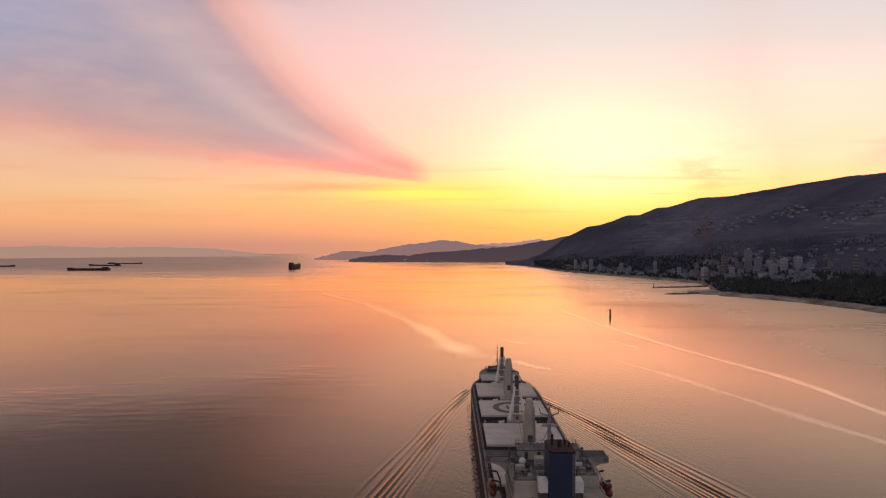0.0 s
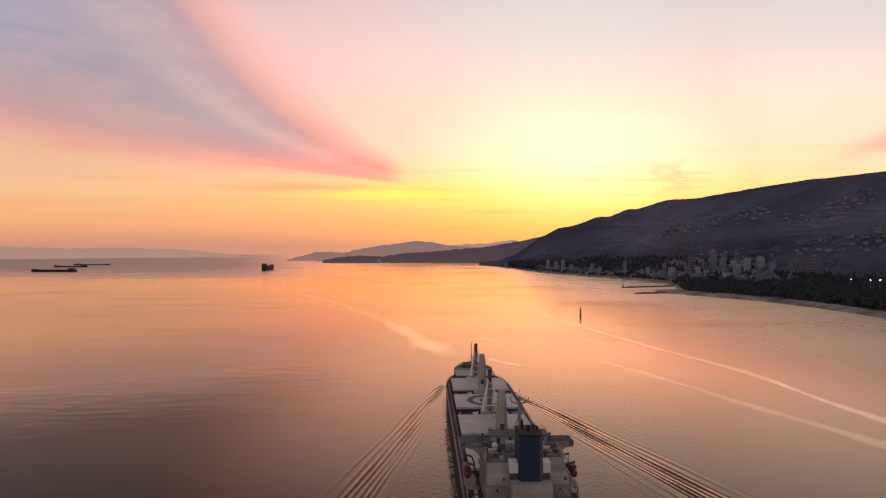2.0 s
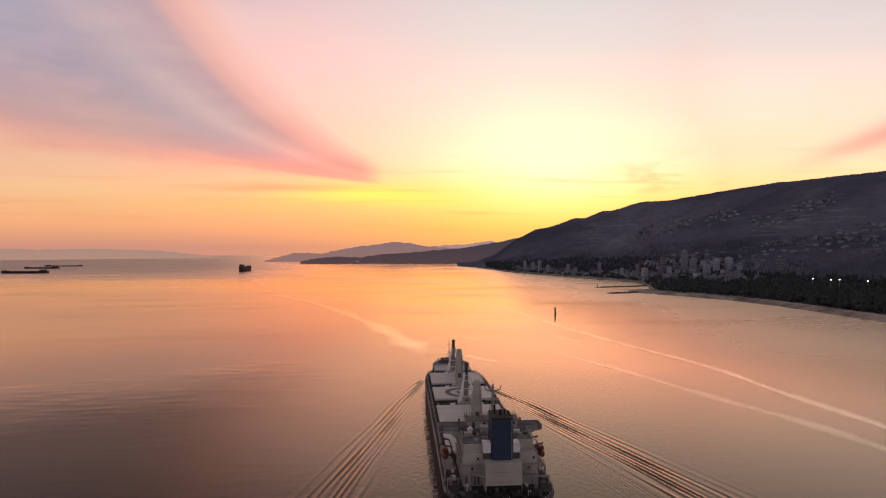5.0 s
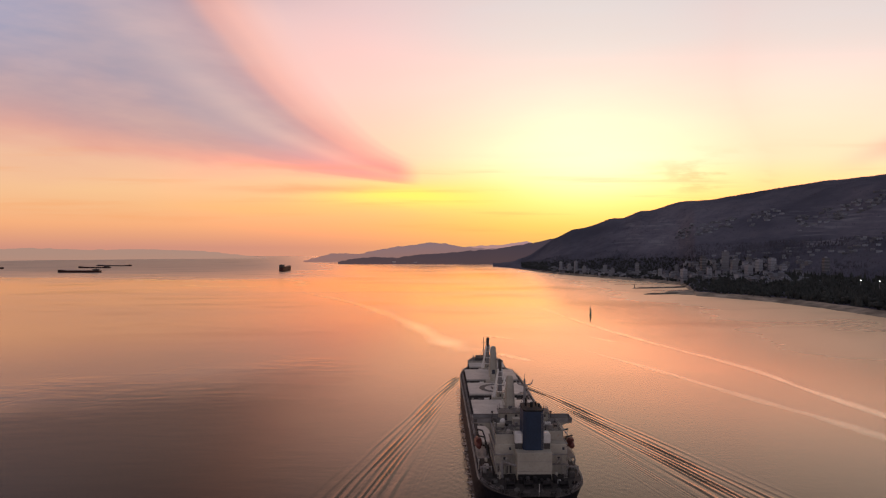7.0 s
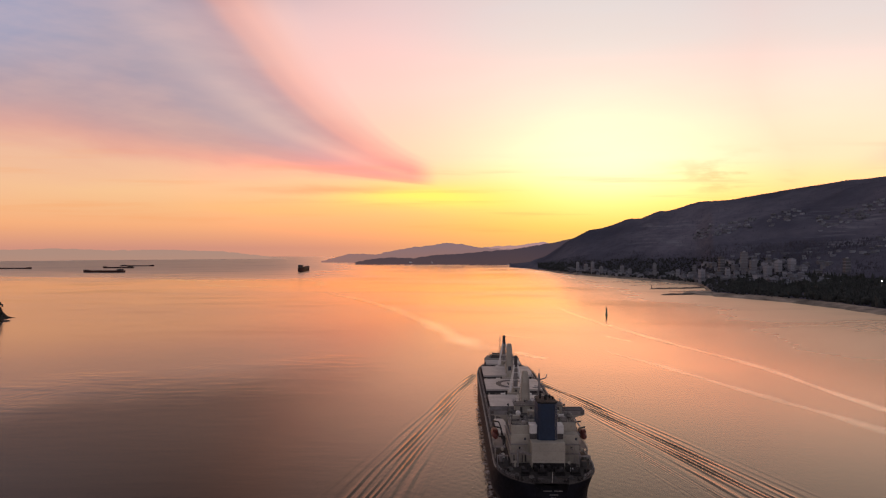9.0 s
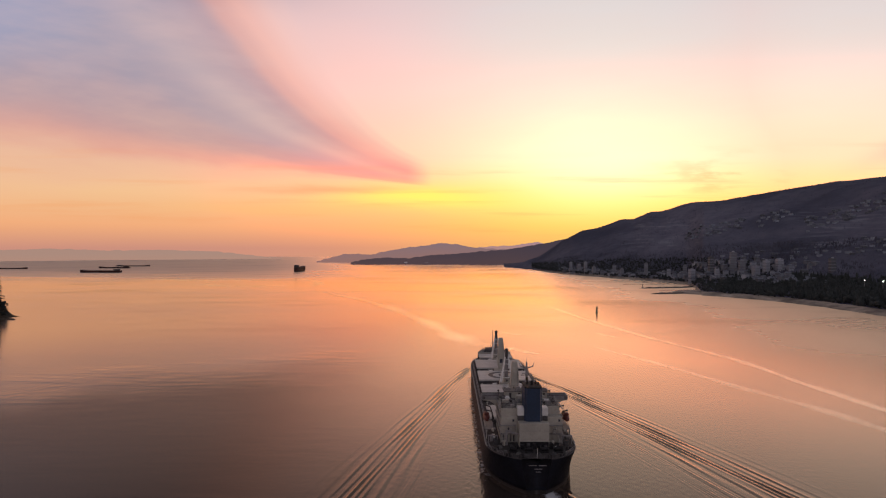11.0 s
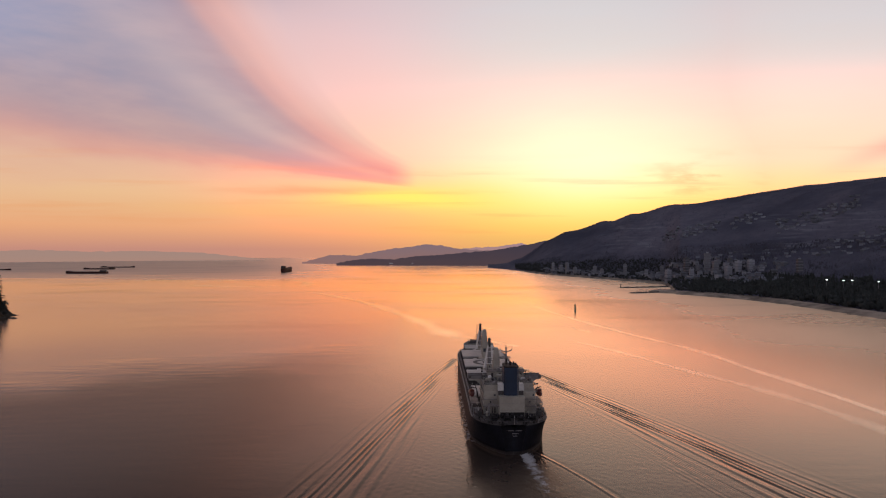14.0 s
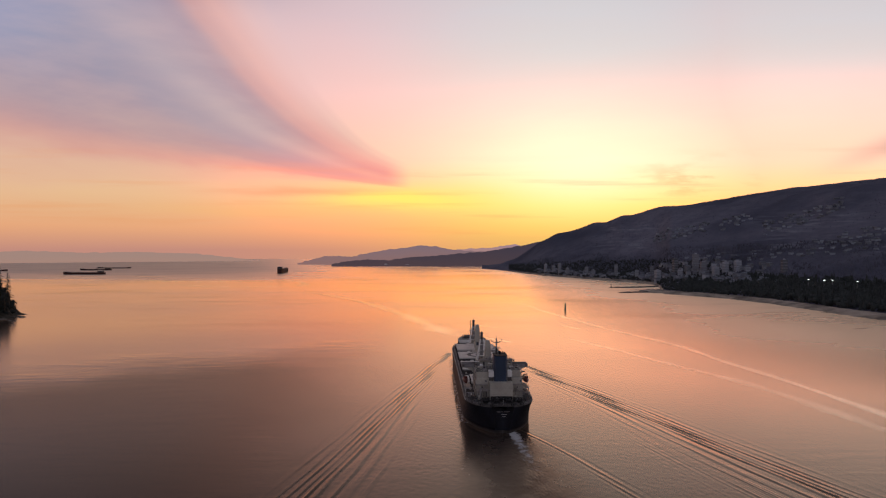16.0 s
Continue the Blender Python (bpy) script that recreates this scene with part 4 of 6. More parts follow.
def crane_solid(y):
    """Crane seen from its closed back: tall tapered house with a rounded head, jib laid away forward."""
    cr = part("crane", crane_pedestal(y), M_CREAM, ship, "cream deck crane on a round pedestal")
    g = G()
    rings = []
    for z, k in ((15.9, 1.0), (21, 0.97), (25, 0.84), (28, 0.68), (29.2, 0.60), (29.6, 0.52), (29.75, 0.40)):
        w2, d2 = 1.75 * k, 1.7 * k
        rings.append([(w2 * sx, y + d2 * sy, z) for sx, sy in ((-1, -.8), (-.8, -1), (.8, -1), (1, -.8), (1, .8), (.8, 1), (-.8, 1), (-1, .8))])
    g.loft(rings, True)
    part("crane_house", g, M_CREAM, cr)
    g = G()
    g.box(-0.7, 0.7, y - 1.80, y - 1.66, 17.0, 19.0)
    part("cab_window", g, M_GLASS, cr, "dark cab window")
    g = G()
    for x in (0.9, 1.35):
        g.beam((x, y - 1.8, 16.0), (x, y - 1.62, 27.4), 0.06, 0.06)
    for z in np.arange(16.2, 27.5, 0.45):
        g.box(0.9, 1.35, y - 1.86, y - 1.6, z - 0.03, z + 0.03)
    part("ladder", g, M_GREY, cr)
    g = G()
    for s in (-1, 1):
        g.beam((s * 1.5, y + 1.6, 17.0), (s * 0.55, y + 20.0, 15.6), 0.6, 1.0, 0.4, 0.6)
    for k in range(1, 8):
        f = k / 8
        g.beam((-1.5 + 0.95 * f, y + 1.6 + 18.4 * f, 17 - 1.4 * f), (1.5 - 0.95 * f, y + 1.6 + 18.4 * f, 17 - 1.4 * f), 0.25, 0.3)
    part("jib", g, M_CREAM, cr, "cream twin-beam jib laid down")
    g = G()
    for x in (-0.5, 0.5):
        g.rod((x, y + 0.6, 28.8), (x * 0.8, y + 19.5, 15.9), 0.05, n=4)
    part("hoist_rope", g, M_DARK, cr)
    return cr


def crane_open(y):
    """Crane with its jib topped up against a narrow mast: splayed cream legs and a dark head."""
    cr = part("crane", crane_pedestal(y), M_CREAM, ship, "deck crane with its jib topped up")
    g = G()
    g.box(-0.9, 0.9, y - 0.5, y + 1.4, 15.9, 28.2, 0.15, 0.8)
    part("crane_house", g, M_GREY, cr, "grey crane mast")
    g = G()
    g.box(-0.72, 0.72, y - 0.75, y + 0.55, 24.6, 29.4, 0.2, 0.72)
    g.rod((-0.85, y - 0.1, 28.6), (0.85, y - 0.1, 28.6), 0.35, n=10)
    part("crane_head", g, M_DARK, cr, "dark weathered crane head with sheaves")
    g = G()
    for s in (-1, 1):
        g.beam((s * 2.9, y - 1.9, 13.8), (s * 0.75, y - 0.98, 25.4), 0.95, 0.8, 0.55, 0.5)
    for f in (0.18, 0.45, 0.72, 0.9):
        x = 2.9 + (0.75 - 2.9) * f
        yy, zz = y - 1.9 + 0.92 * f, 13.8 + 11.6 * f
        g.beam((-x, yy, zz), (x, yy, zz), 0.22, 0.25)
    part("jib", g, M_WHITE, cr, "pale A-shaped jib")
    g = G()
    for x in (-0.35, 0.35):
        g.rod((x, y - 0.9, 28.4), (x, y - 1.9, 14.6), 0.05, n=4)
    g.blob((0, y - 1.9, 14.5), (0.35, 0.35, 0.6), 3)
    part("hoist_rope", g, M_DARK, cr)
    return cr


for yy, kind in ((58.5, crane_solid), (91.0, crane_open), (119.8, crane_solid), (148.8, crane_open)):
    kind(yy)

# lockers, winches and ventilators on the cross decks
rnd = random.Random(11)


def ventilator(x, y, z, h=1.6, r=0.45):
    g = G()
    g.rod((x, y, z), (x, y, z + h), r * 0.55, n=10)
    g.rod((x, y, z + h), (x, y, z + h + 0.45), r, r * 0.85, 12)
    return part("ventilator", g, M_CREAM, ship)


for yc, hx in ((58.5, 12.0), (91.0, 12.2), (119.8, 12.0), (148.8, 10.0)):
    for s in (-1, 1):
        g = G()
        x0 = s * (hx - 6.4)
        g.box(x0 - 0.9, x0 + 0.9, yc - 2.9, yc - 1.5, DECK_Z, DECK_Z + 2.4, 0.08)
        part("locker", g, M_WHITE, ship, "white steel locker")
        g = G()
        g.rod((s * 7.5 - 1.3, yc + 1.4, DECK_Z + 0.9), (s * 7.5 + 1.3, yc + 1.4, DECK_Z + 0.9), 0.55, n=12)
        for q in (-1.3, 1.3):
            g.rod((s * 7.5 + q - 0.1, yc + 1.4, DECK_Z + 0.9), (s * 7.5 + q + 0.1, yc + 1.4, DECK_Z + 0.9), 0.85, n=12)
        g.box(s * 7.5 - 1.7, s * 7.5 + 1.7, yc + 0.8, yc + 2.0, DECK_Z, DECK_Z + 0.4)
        part("winch", g, M_DARK, ship, "dark mooring winch")
        ventilator(s * 4.6, yc + 0.4, DECK_Z)
        ventilator(s * (hx - 0.8), yc + 0.6, DECK_Z, 1.3, 0.4)

# forecastle: mast, windlass, bollards
g = G()
g.rod((-0.6, 168, FORE_Z), (-0.6, 168, 26.6), 0.28, 0.14, 10)
g.rod((-2.1, 168, 23.4), (0.9, 168, 23.4), 0.09, n=6)
g.box(-1.1, -0.1, 167.5, 168.5, 19.0, 19.15)
g.rod((-0.6, 168, 22.6), (-0.6, 165.5, FORE_Z), 0.05, n=4)
for s in (-1, 1):
    g.rod((-0.6, 168, 20.5), (-0.6 + s * 2.6, 167, FORE_Z), 0.09, n=5)
part("foremast", g, M_GREY, ship, "thin grey foremast with a yard")
for s in (-1, 1):
    g = G()
    g.box(s * 3.2 - 1.6, s * 3.2 + 1.6, 168.5, 171.5, FORE_Z, FORE_Z + 0.5)
    g.rod((s * 3.2 - 1.5, 170, FORE_Z + 1.2), (s * 3.2 + 1.5, 170, FORE_Z + 1.2), 0.8, n=12)
    g.rod((s * 3.2 - 1.7, 170, FORE_Z + 1.2), (s * 3.2 - 1.4, 170, FORE_Z + 1.2), 1.15, n=12)
    part("windlass", g, M_DARK, ship)
    for y in (165.5, 173.5):
        g = G()
        for k in (-0.45, 0.45):
            g.rod((s * 6.0 * (1 if y < 170 else 0.6) + k, y, FORE_Z), (s * 6.0 * (1 if y < 170 else 0.6) + k, y, FORE_Z + 1.0), 0.3, 0.36, 10)
        part("bollard", g, M_DARK, ship)
g = G()
g.box(-5.5, 2.5, 164.6, 166.6, FORE_Z, FORE_Z + 1.8, 0.1)
part("store_house", g, M_DARK, ship)
g = G()
g.rod((-6.6, 164.4, FORE_Z), (-6.6, 164.4, FORE_Z + 3.3), 0.22, 0.16, 8)
part("post", g, M_GREY, ship)

# ---- accommodation
HX = 0.6
g = G()
g.box(HX - 10.3, HX + 10.3, 15.0, 33.0, DECK_Z, 19.6, 0.12)
g.box(HX - 10.1, HX - 4.0, 15.4, 32.6, 19.6, 22.3, 0.12)
g.box(HX + 5.0, HX + 10.1, 18.5, 32.6, 19.6, 22.3, 0.12)
g.box(HX - 4.0, HX + 5.0, 21.5, 32.6, 19.6, 22.3, 0.12)
house = part("deckhouse", g, M_CREAM, ship, "cream painted accommodation block")
for z in (13.9, 16.7, 19.55, 22.25):
    edges = [(-10.7, -10.3, 15, 33), (10.3, 10.7, 15, 33)]
    if z in (13.9, 16.7):
        edges += [(-10.7, -5.3, 14.3, 14.998), (5.3, 10.7, 14.3, 14.998)]
    for x0, x1, y0, y1 in edges:
        g = G()
        g.box(HX + x0, HX + x1, y0, y1, z, z + 0.18)
        part("deck_edge", g, M_GREY, house)
roof = G()
for x0, x1, y0, y1 in ((-9.9, -4.2, 15.7, 32.2), (5.2, 9.9, 18.8, 32.2), (-4.2, 5.2, 21.8, 32.2)):
    roof.box(HX + x0, HX + x1, y0, y1, 22.304, 22.36)
part("house_roof", roof, M_ROOFDK, house, "dark weathered roof deck")
# windows and doors in the aft wall
for z in (12.4, 15.2, 18.0):
    for x in (-9.2, -7.6, -6.0, 6.4, 8.0, 9.4):
        g = G()
        if (x, z) not in ((8.0, 15.2), (-7.6, 15.2), (-6.0, 18.0), (9.4, 18.0)):
            continue
        g.box(HX + x - 0.32, HX + x + 0.32, 14.955, 15.05, z, z + 0.75, 0.04)
        part("window", g, M_GLASS, house)
for i in range(4):
    g = G()
    g.box(HX - 9.6 + i * 1.15, HX - 9.6 + i * 1.15 + 0.6, 14.95, 15.1, DECK_Z + 0.3, DECK_Z + 2.5)
    part("door_opening", g, M_DARK, house, "dark tall opening")
for s in (-1, 1):
    for z in (12.6, 15.4, 18.2, 20.6):
        for y in (17.5, 20.0, 22.5, 25.0, 27.5, 30.0):
            g = G()
            xx = HX + s * (10.3 if z < 19 else 10.1)
            g.box(xx - 0.05, xx + 0.05, y - 0.3, y + 0.3, z, z + 0.7)
            part("window", g, M_GLASS, house)
# roof fittings
g = G()
g.blob((-6.4, 25.2, 23.2), (0.85, 0.85, 0.85), 1, 8, 14, 0.0)
g.rod((-6.4, 25.2, 22.3), (-6.4, 25.2, 22.8), 0.35, n=8)
part("satellite_dome", g, M_WHITE, house, "white satellite dome", smooth=True)
g = G()
g.box(6.0, 8.2, 24.5, 25.4, 22.36, 23.0, 0.06)
part("locker", g, M_WHITE, house)
g = G()
g.box(-3.4, -1.2, 24.0, 26.5, 22.36, 24.2, 0.08)
part("fan_room", g, M_CREAM, house)
part("railing", railing([(HX - 9.9, 15.8, 22.36), (HX - 4.3, 15.8, 22.36)], 1.0), M_CREAM, house)
part("railing", railing([(HX - 9.9, 15.8, 22.36), (HX - 9.9, 27, 22.36)], 1.0), M_CREAM, house)
part("railing", railing([(HX + 9.9, 18.8, 22.36), (HX + 9.9, 27, 22.36)], 1.0), M_CREAM, house)
part("railing", railing([(HX + 5.3, 18.8, 22.36), (HX + 9.9, 18.8, 22.36)], 1.0), M_CREAM, house)

# bridge with wings
g = G()
g.box(HX - 7.6, HX + 7.6, 28.4, 32.8, 22.36, 24.7, 0.15)
bridge = part("bridge", g, M_CREAM, ship, "cream wheelhouse on top of the deckhouse")
g = G()
g.box(HX - 8.0, HX + 8.0, 28.0, 33.4, 24.7, 24.9)
part("bridge_roof", g, M_ROOFDK, bridge)
for x in np.arange(-6.6, 7, 1.65):
    g = G()
    g.box(HX + x - 0.65, HX + x + 0.65, 32.7, 32.86, 23.3, 24.3)
    part("window", g, M_GLASS, bridge)
for s in (-1, 1):
    x0, x1 = sorted((HX + s * 7.5 - (0 if s > 0 else 0), s * 15.3))
    g = G()
    g.box(x0, x1, 27.6, 31.6, 22.0, 22.28)
    wing = part("bridge_wing", g, M_GREY, ship, "bridge wing reaching to the ship's side")
    g = G()
    g.box(x0, x1, 27.5, 27.68, 22.0, 23.45)
    g.box(x0, x1, 31.5, 31.68, 22.0, 23.45)
    xe = s * 15.3
    g.box(xe - 0.1, xe + 0.1, 27.5, 31.68, 22.0, 23.45)
    part("wing_bulwark", g, M_GREY, wing)
    for yr in (27.42, 31.42):
        g = G()
        g.box(x0, x1, yr, yr + 0.33, 23.45, 23.6)
        part("wing_rail", g, M_ROOFDK, wing)
    # curved brackets under the wing
    for y in (28.0, 31.0):
        g = G()
        arc = [(math.cos(a), math.sin(a)) for a in np.linspace(0, math.pi / 2, 8)]
        prof = [(s * 10.3 + HX, 22.0), (s * 15.0, 22.0), (s * 15.0, 21.7)]
        prof += [(s * (14.6 - 4.2 * c) + HX * c, 18.0 + 3.7 * q) for c, q in reversed(arc)]
        g.loft([[(x, y + dyy, z) for x, z in prof] for dyy in (-0.12, 0.12)], True)
        part("wing_bracket", g, M_CREAM, wing)
    g = G()
    g.box(s * 14.6 - 0.5, s * 14.6 + 0.5, 27.2, 27.5, 22.3, 23.3)
    part("side_light_box", g, M_ROOFDK, wing)
    g = G()
    g.rod((s * 9.2, 29.5, 22.3), (s * 9.2, 29.5, 24.6), 0.12, n=6)
    g.blob((s * 9.2, 29.5, 24.8), (0.4, 0.4, 0.4), 2, 5, 8, 0)
    part("search_light", g, M_DARK, wing)
# radar mast
g = G()
g.rod((1.2, 31.0, 24.9), (1.2, 31.0, 34.8), 0.6, 0.3, 10)
g.box(-0.9, 3.3, 30.7, 31.3, 30.0, 30.2)
for s in (-1, 1):
    g.beam((1.2, 31, 32.6), (1.2 + s * 2.2, 31, 33.3), 0.35, 0.45, 0.25, 0.3)
    g.rod((1.2 + s * 2.2, 31, 33.2), (1.2 + s * 2.6, 31, 34.6), 0.16, 0.1, n=6)
g.box(-0.5, 2.9, 30.3, 30.5, 30.6, 30.85)
g.rod((1.2, 30.4, 30.2), (1.2, 30.4, 30.6), 0.3, n=8)
for s in (-1, 1):
    g.rod((1.2, 31, 30.0), (1.2 + s * 1.8, 31.9, 24.9), 0.1, n=5)
g.rod((1.2, 31.0, 34.8), (1.2, 31.0, 36.4), 0.05, n=5)
part("radar_mast", g, M_GREY, ship, "grey radar mast with scanner and yards")

# funnel and engine casing
g = G()
g.box(HX - 4.6, HX + 5.3, 10.6, 21.4, DECK_Z, 18.7, 0.12)
casing = part("engine_casing", g, M_CREAM, ship, "cream engine casing below the funnel")
g = G()
for z in (13.5, 16.2):
    g.box(HX - 4.62, HX + 5.32, 10.56, 10.6, z, z + 0.08)
part("seam", g, M_GREY, casing)
g = G()
rings = []
for z, k in ((18.7, 1.0), (27.5, 0.98), (30.0, 0.96)):
    hw, y0, y1 = 2.95 * k, 12.6, 20.6
    c = 0.8
    rings.append([(1.0 + x, y, z) for x, y in ((-hw + c, y0), (hw - c, y0), (hw, y0 + c), (hw, y1 - c), (hw - c, y1), (-hw + c, y1), (-hw, y1 - c), (-hw, y0 + c))])
g.loft(rings, True)
funnel = part("funnel", g, M_FUNNEL, ship, "dark blue funnel")
g = G()
g.loft([[(1.0 + (x - 1.0) * k, 16.6 + (y - 16.6) * k, z) for x, y, _ in rings[-1]] for z, k in ((29.7, 1.03), (30.1, 1.03))], True)
part("funnel_cap", g, M_SOOT_SHADE, funnel, "sooty black funnel top")
for x, y, r, h in ((-0.5, 17.5, 0.30, 1.9), (0.9, 16.0, 0.45, 0.9), (2.4, 17.5, 0.24, 0.8), (3.1, 16.2, 0.22, 0.6)):
    g = G()
    g.rod((x, y, 30.0), (x, y, 30.1 + h), r, r, 10)
    g.rod((x, y, 30.1 + h), (x, y - 0.3, 30.4 + h), r * 1.1, r * 1.0, 10)
    part("exhaust_pipe", g, M_SOOT_SHADE, funnel)
g = G()
for x in (3.3, 3.8):
    g.box(x - 0.04, x + 0.04, 12.48, 12.62, 19.0, 29.6)
for z in np.arange(19.2, 29.5, 0.5):
    g.box(3.3, 3.8, 12.5, 12.6, z, z + 0.06)
part("ladder", g, M_GREY, funnel)
for x0, x1 in ((-4.2, -2.0), (4.0, 6.0)):
    g = G()
    g.box(x0, x1, 13.6, 16.8, 20.4, 23.0, 0.12)
    fan = part("fan_housing", g, M_WHITE, ship, "white ventilation housing beside the funnel")
    g = G()
    g.box(x0 + 0.15, x1 - 0.15, 13.7, 16.7, 18.7, 20.4)
    part("fan_leg", g, M_DARK, fan)
    g = G()
    for z in np.arange(20.8, 22.5, 0.35):
        g.box(x0 + 0.3, x1 - 0.3, 13.55, 13.62, z, z + 0.12)
    part("louvre", g, M_WHITE, fan)


# lifeboats in davits
def lifeboat(s):
    g = G()
    rings = []
    for k in range(13):
        t = k / 12
        y = 20.8 + 7.6 * t
        wv = 1.25 * math.sin(math.pi * min(1, max(0.0, 0.08 + 0.84 * t))) ** 0.5
        hv = 1.25 * math.sin(math.pi * (0.1 + 0.8 * t)) ** 0.4
        rings.append([(s * 13.9 + wv * math.cos(a), y, 16.9 + hv * (math.sin(a) if math.sin(a) > 0 else 0.85 * math.sin(a))) for a in np.linspace(0, 2 * math.pi, 14)[:-1]])
    g.loft(rings, True)
    boat = part("lifeboat", g, M_ORANGE, ship, "orange enclosed lifeboat hung in davits", smooth=True)
    g = G()
    g.box(s * 13.9 - 0.8, s * 13.9 + 0.8, 21.8, 23.6, 18.1, 18.9, 0.2)
    part("conning_cover", g, M_ORANGE, boat)
    g = G()
    rg = [[(s * 13.9 + 1.3 * math.sin(math.pi * min(1, max(0, 0.08 + 0.84 * t))) ** 0.5 * sg, 20.8 + 7.6 * t, 16.9 + dz) for dz in (-0.08, 0.08)] for sg in (1,) for t in np.linspace(0, 1, 13)]
    g.loft(rg, False, False)
    part("rubbing_strake", g, M_WHITE, boat)
    for y in (21.6, 27.6):
        d = G()
        pts = [(s * 11.4, DECK_Z + 2.9), (s * 11.6, 17.5), (s * 12.4, 19.6), (s * 14.2, 20.0)]
        for a, b in zip(pts, pts[1:]):
            d.beam((a[0], y, a[1]), (b[0], y, b[1]), 0.35, 0.4)
        d.rod((s * 14.0, y, 20.0), (s * 14.0, y, 18.2), 0.05, n=4)
        part("davit", d, M_COAM, ship)
    d = G()
    x0, x1 = sorted((s * 11.0, s * 14.6))
    d.box(x0, x1, 19.6, 29.4, 13.9, 14.1)
    for y in (19.8, 24.4, 29.2):
        d.box(s * 14.3 - 0.1, s * 14.3 + 0.1, y - 0.1, y + 0.1, DECK_Z, 13.9)
    part("boat_platform", d, M_GREY, ship)
    part("railing", railing([(s * 14.5, 19.7, 14.1), (s * 14.5, 29.3, 14.1)], 1.0), M_CREAM, ship)
    r = G()
    r.rod((s * 12.2, 16.2, 14.6), (s * 12.2, 17.6, 14.6), 0.42, n=10)
    part("life_raft", r, M_CREAM, ship, "pale life raft canister")


lifeboat(-1)
lifeboat(1)

# mooring deck aft
for x in (-6.5, -1.5, 3.5, 8.0):
    g = G()
    g.box(x - 1.3, x + 1.3, 5.0, 7.4, DECK_Z, DECK_Z + 0.4)
    g.rod((x - 1.1, 6.2, DECK_Z + 1.0), (x + 1.1, 6.2, DECK_Z + 1.0), 0.55, n=12)
    for q in (-1.1, 1.1):
        g.rod((x + q - 0.08, 6.2, DECK_Z + 1.0), (x + q + 0.08, 6.2, DECK_Z + 1.0), 0.95, n=12)
    part("winch", g, M_SOOT_SHADE, ship)
for x, y in ((-8.4, 2.2), (-4.4, 1.0), (4.4, 1.0), (8.4, 2.2), (-11.6, 8.0), (11.6, 8.0)):
    g = G()
    for k in (-0.45, 0.45):
        g.rod((x + k, y, DECK_Z), (x + k, y, DECK_Z + 0.95), 0.28, 0.34, 10)
    g.box(x - 0.9, x + 0.9, y - 0.4, y + 0.4, DECK_Z, DECK_Z + 0.15)
    part("bollard", g, M_SOOT_SHADE, ship)
for x, y in ((7.2, 11.2), (-8.8, 11.6)):
    ventilator(x, y, DECK_Z, 1.4, 0.5)
for s in (-1, 1):
    g = G()
    g.box(s * 12.4 - 1.7, s * 12.4 + 1.7, 13.6, 14.0, DECK_Z + 2.5, DECK_Z + 2.8)
    for q in (-1.5, 1.5):
        g.box(s * 12.4 + q - 0.12, s * 12.4 + q + 0.12, 13.7, 13.95, DECK_Z, DECK_Z + 2.5)
    part("roller_beam", g, M_GREY, ship)
# flat plate on the after wall; its black stands for shade in a recess
g = G()
g.box(HX - 4.3, HX + 5.0, 10.45, 10.595, DECK_Z + 0.05, DECK_Z + 1.7)
part("dark_recess", g, M_SOOT_SHADE, casing, "dark plate painted as the shaded space below the casing")
rnd = random.Random(3)
for k in range(9):
    x = HX - 7.5 + k * 1.9
    g = G()
    hh = rnd.uniform(1.0, 2.0)
    g.box(x - 0.5, x + 0.5, 8.2, 9.6, DECK_Z, DECK_Z + hh, 0.1)
    g.rod((x, 8.0, DECK_Z + hh * 0.5), (x, 9.8, DECK_Z + hh * 0.5), 0.5, n=8)
    part("deck_gear", g, M_SOOT_SHADE if k % 3 else M_DARK, ship, "dark mooring gear on the after deck")
# roof clutter: posts, boxes, cable trays and ventilators
def roof_box(x, y, z, wx, wy, h, mat, parent):
    g = G()
    g.box(x - wx / 2, x + wx / 2, y - wy / 2, y + wy / 2, z, z + h, 0.06)
    g.box(x - wx * 0.3, x + wx * 0.3, y - wy / 2 - 0.05, y - wy / 2 + 0.02, z + h * 0.25, z + h * 0.75)
    return part("deck_box", g, mat, parent)


def mushroom(x, y, z, h, r, parent, mat):
    g = G()
    g.rod((x, y, z), (x, y, z + h), r * 0.5, n=8)
    g.rod((x, y, z + h * 0.8), (x, y, z + h), r * 0.9, r, 10)
    g.rod((x, y, z + h), (x, y, z + h + r * 0.4), r, r * 0.4, 10)
    return part("ventilator", g, mat, parent)


for x, y, wx, wy, h, mat in ((-8.4, 18.2, 1.6, 1.0, 1.1, M_ROOFDK), (-5.6, 17.2, 1.0, 2.0, 0.8, M_GREY), (-7.4, 21.6, 2.2, 1.2, 1.3, M_CREAM), (-5.4, 23.4, 0.9, 0.9, 0.7, M_DARK),
                             (-8.8, 26.2, 1.2, 1.4, 1.6, M_ROOFDK), (7.2, 20.4, 1.4, 1.2, 1.2, M_GREY), (9.2, 22.6, 0.9, 1.6, 0.8, M_DARK), (6.4, 26.4, 1.2, 1.0, 1.5, M_CREAM),
                             (1.0, 26.4, 2.4, 1.1, 1.4, M_ROOFDK), (3.8, 24.4, 1.0, 1.0, 1.0, M_DARK), (-2.6, 22.9, 0.9, 0.9, 1.2, M_GREY)):
    roof_box(x, y, 22.36, wx, wy, h, mat, house)
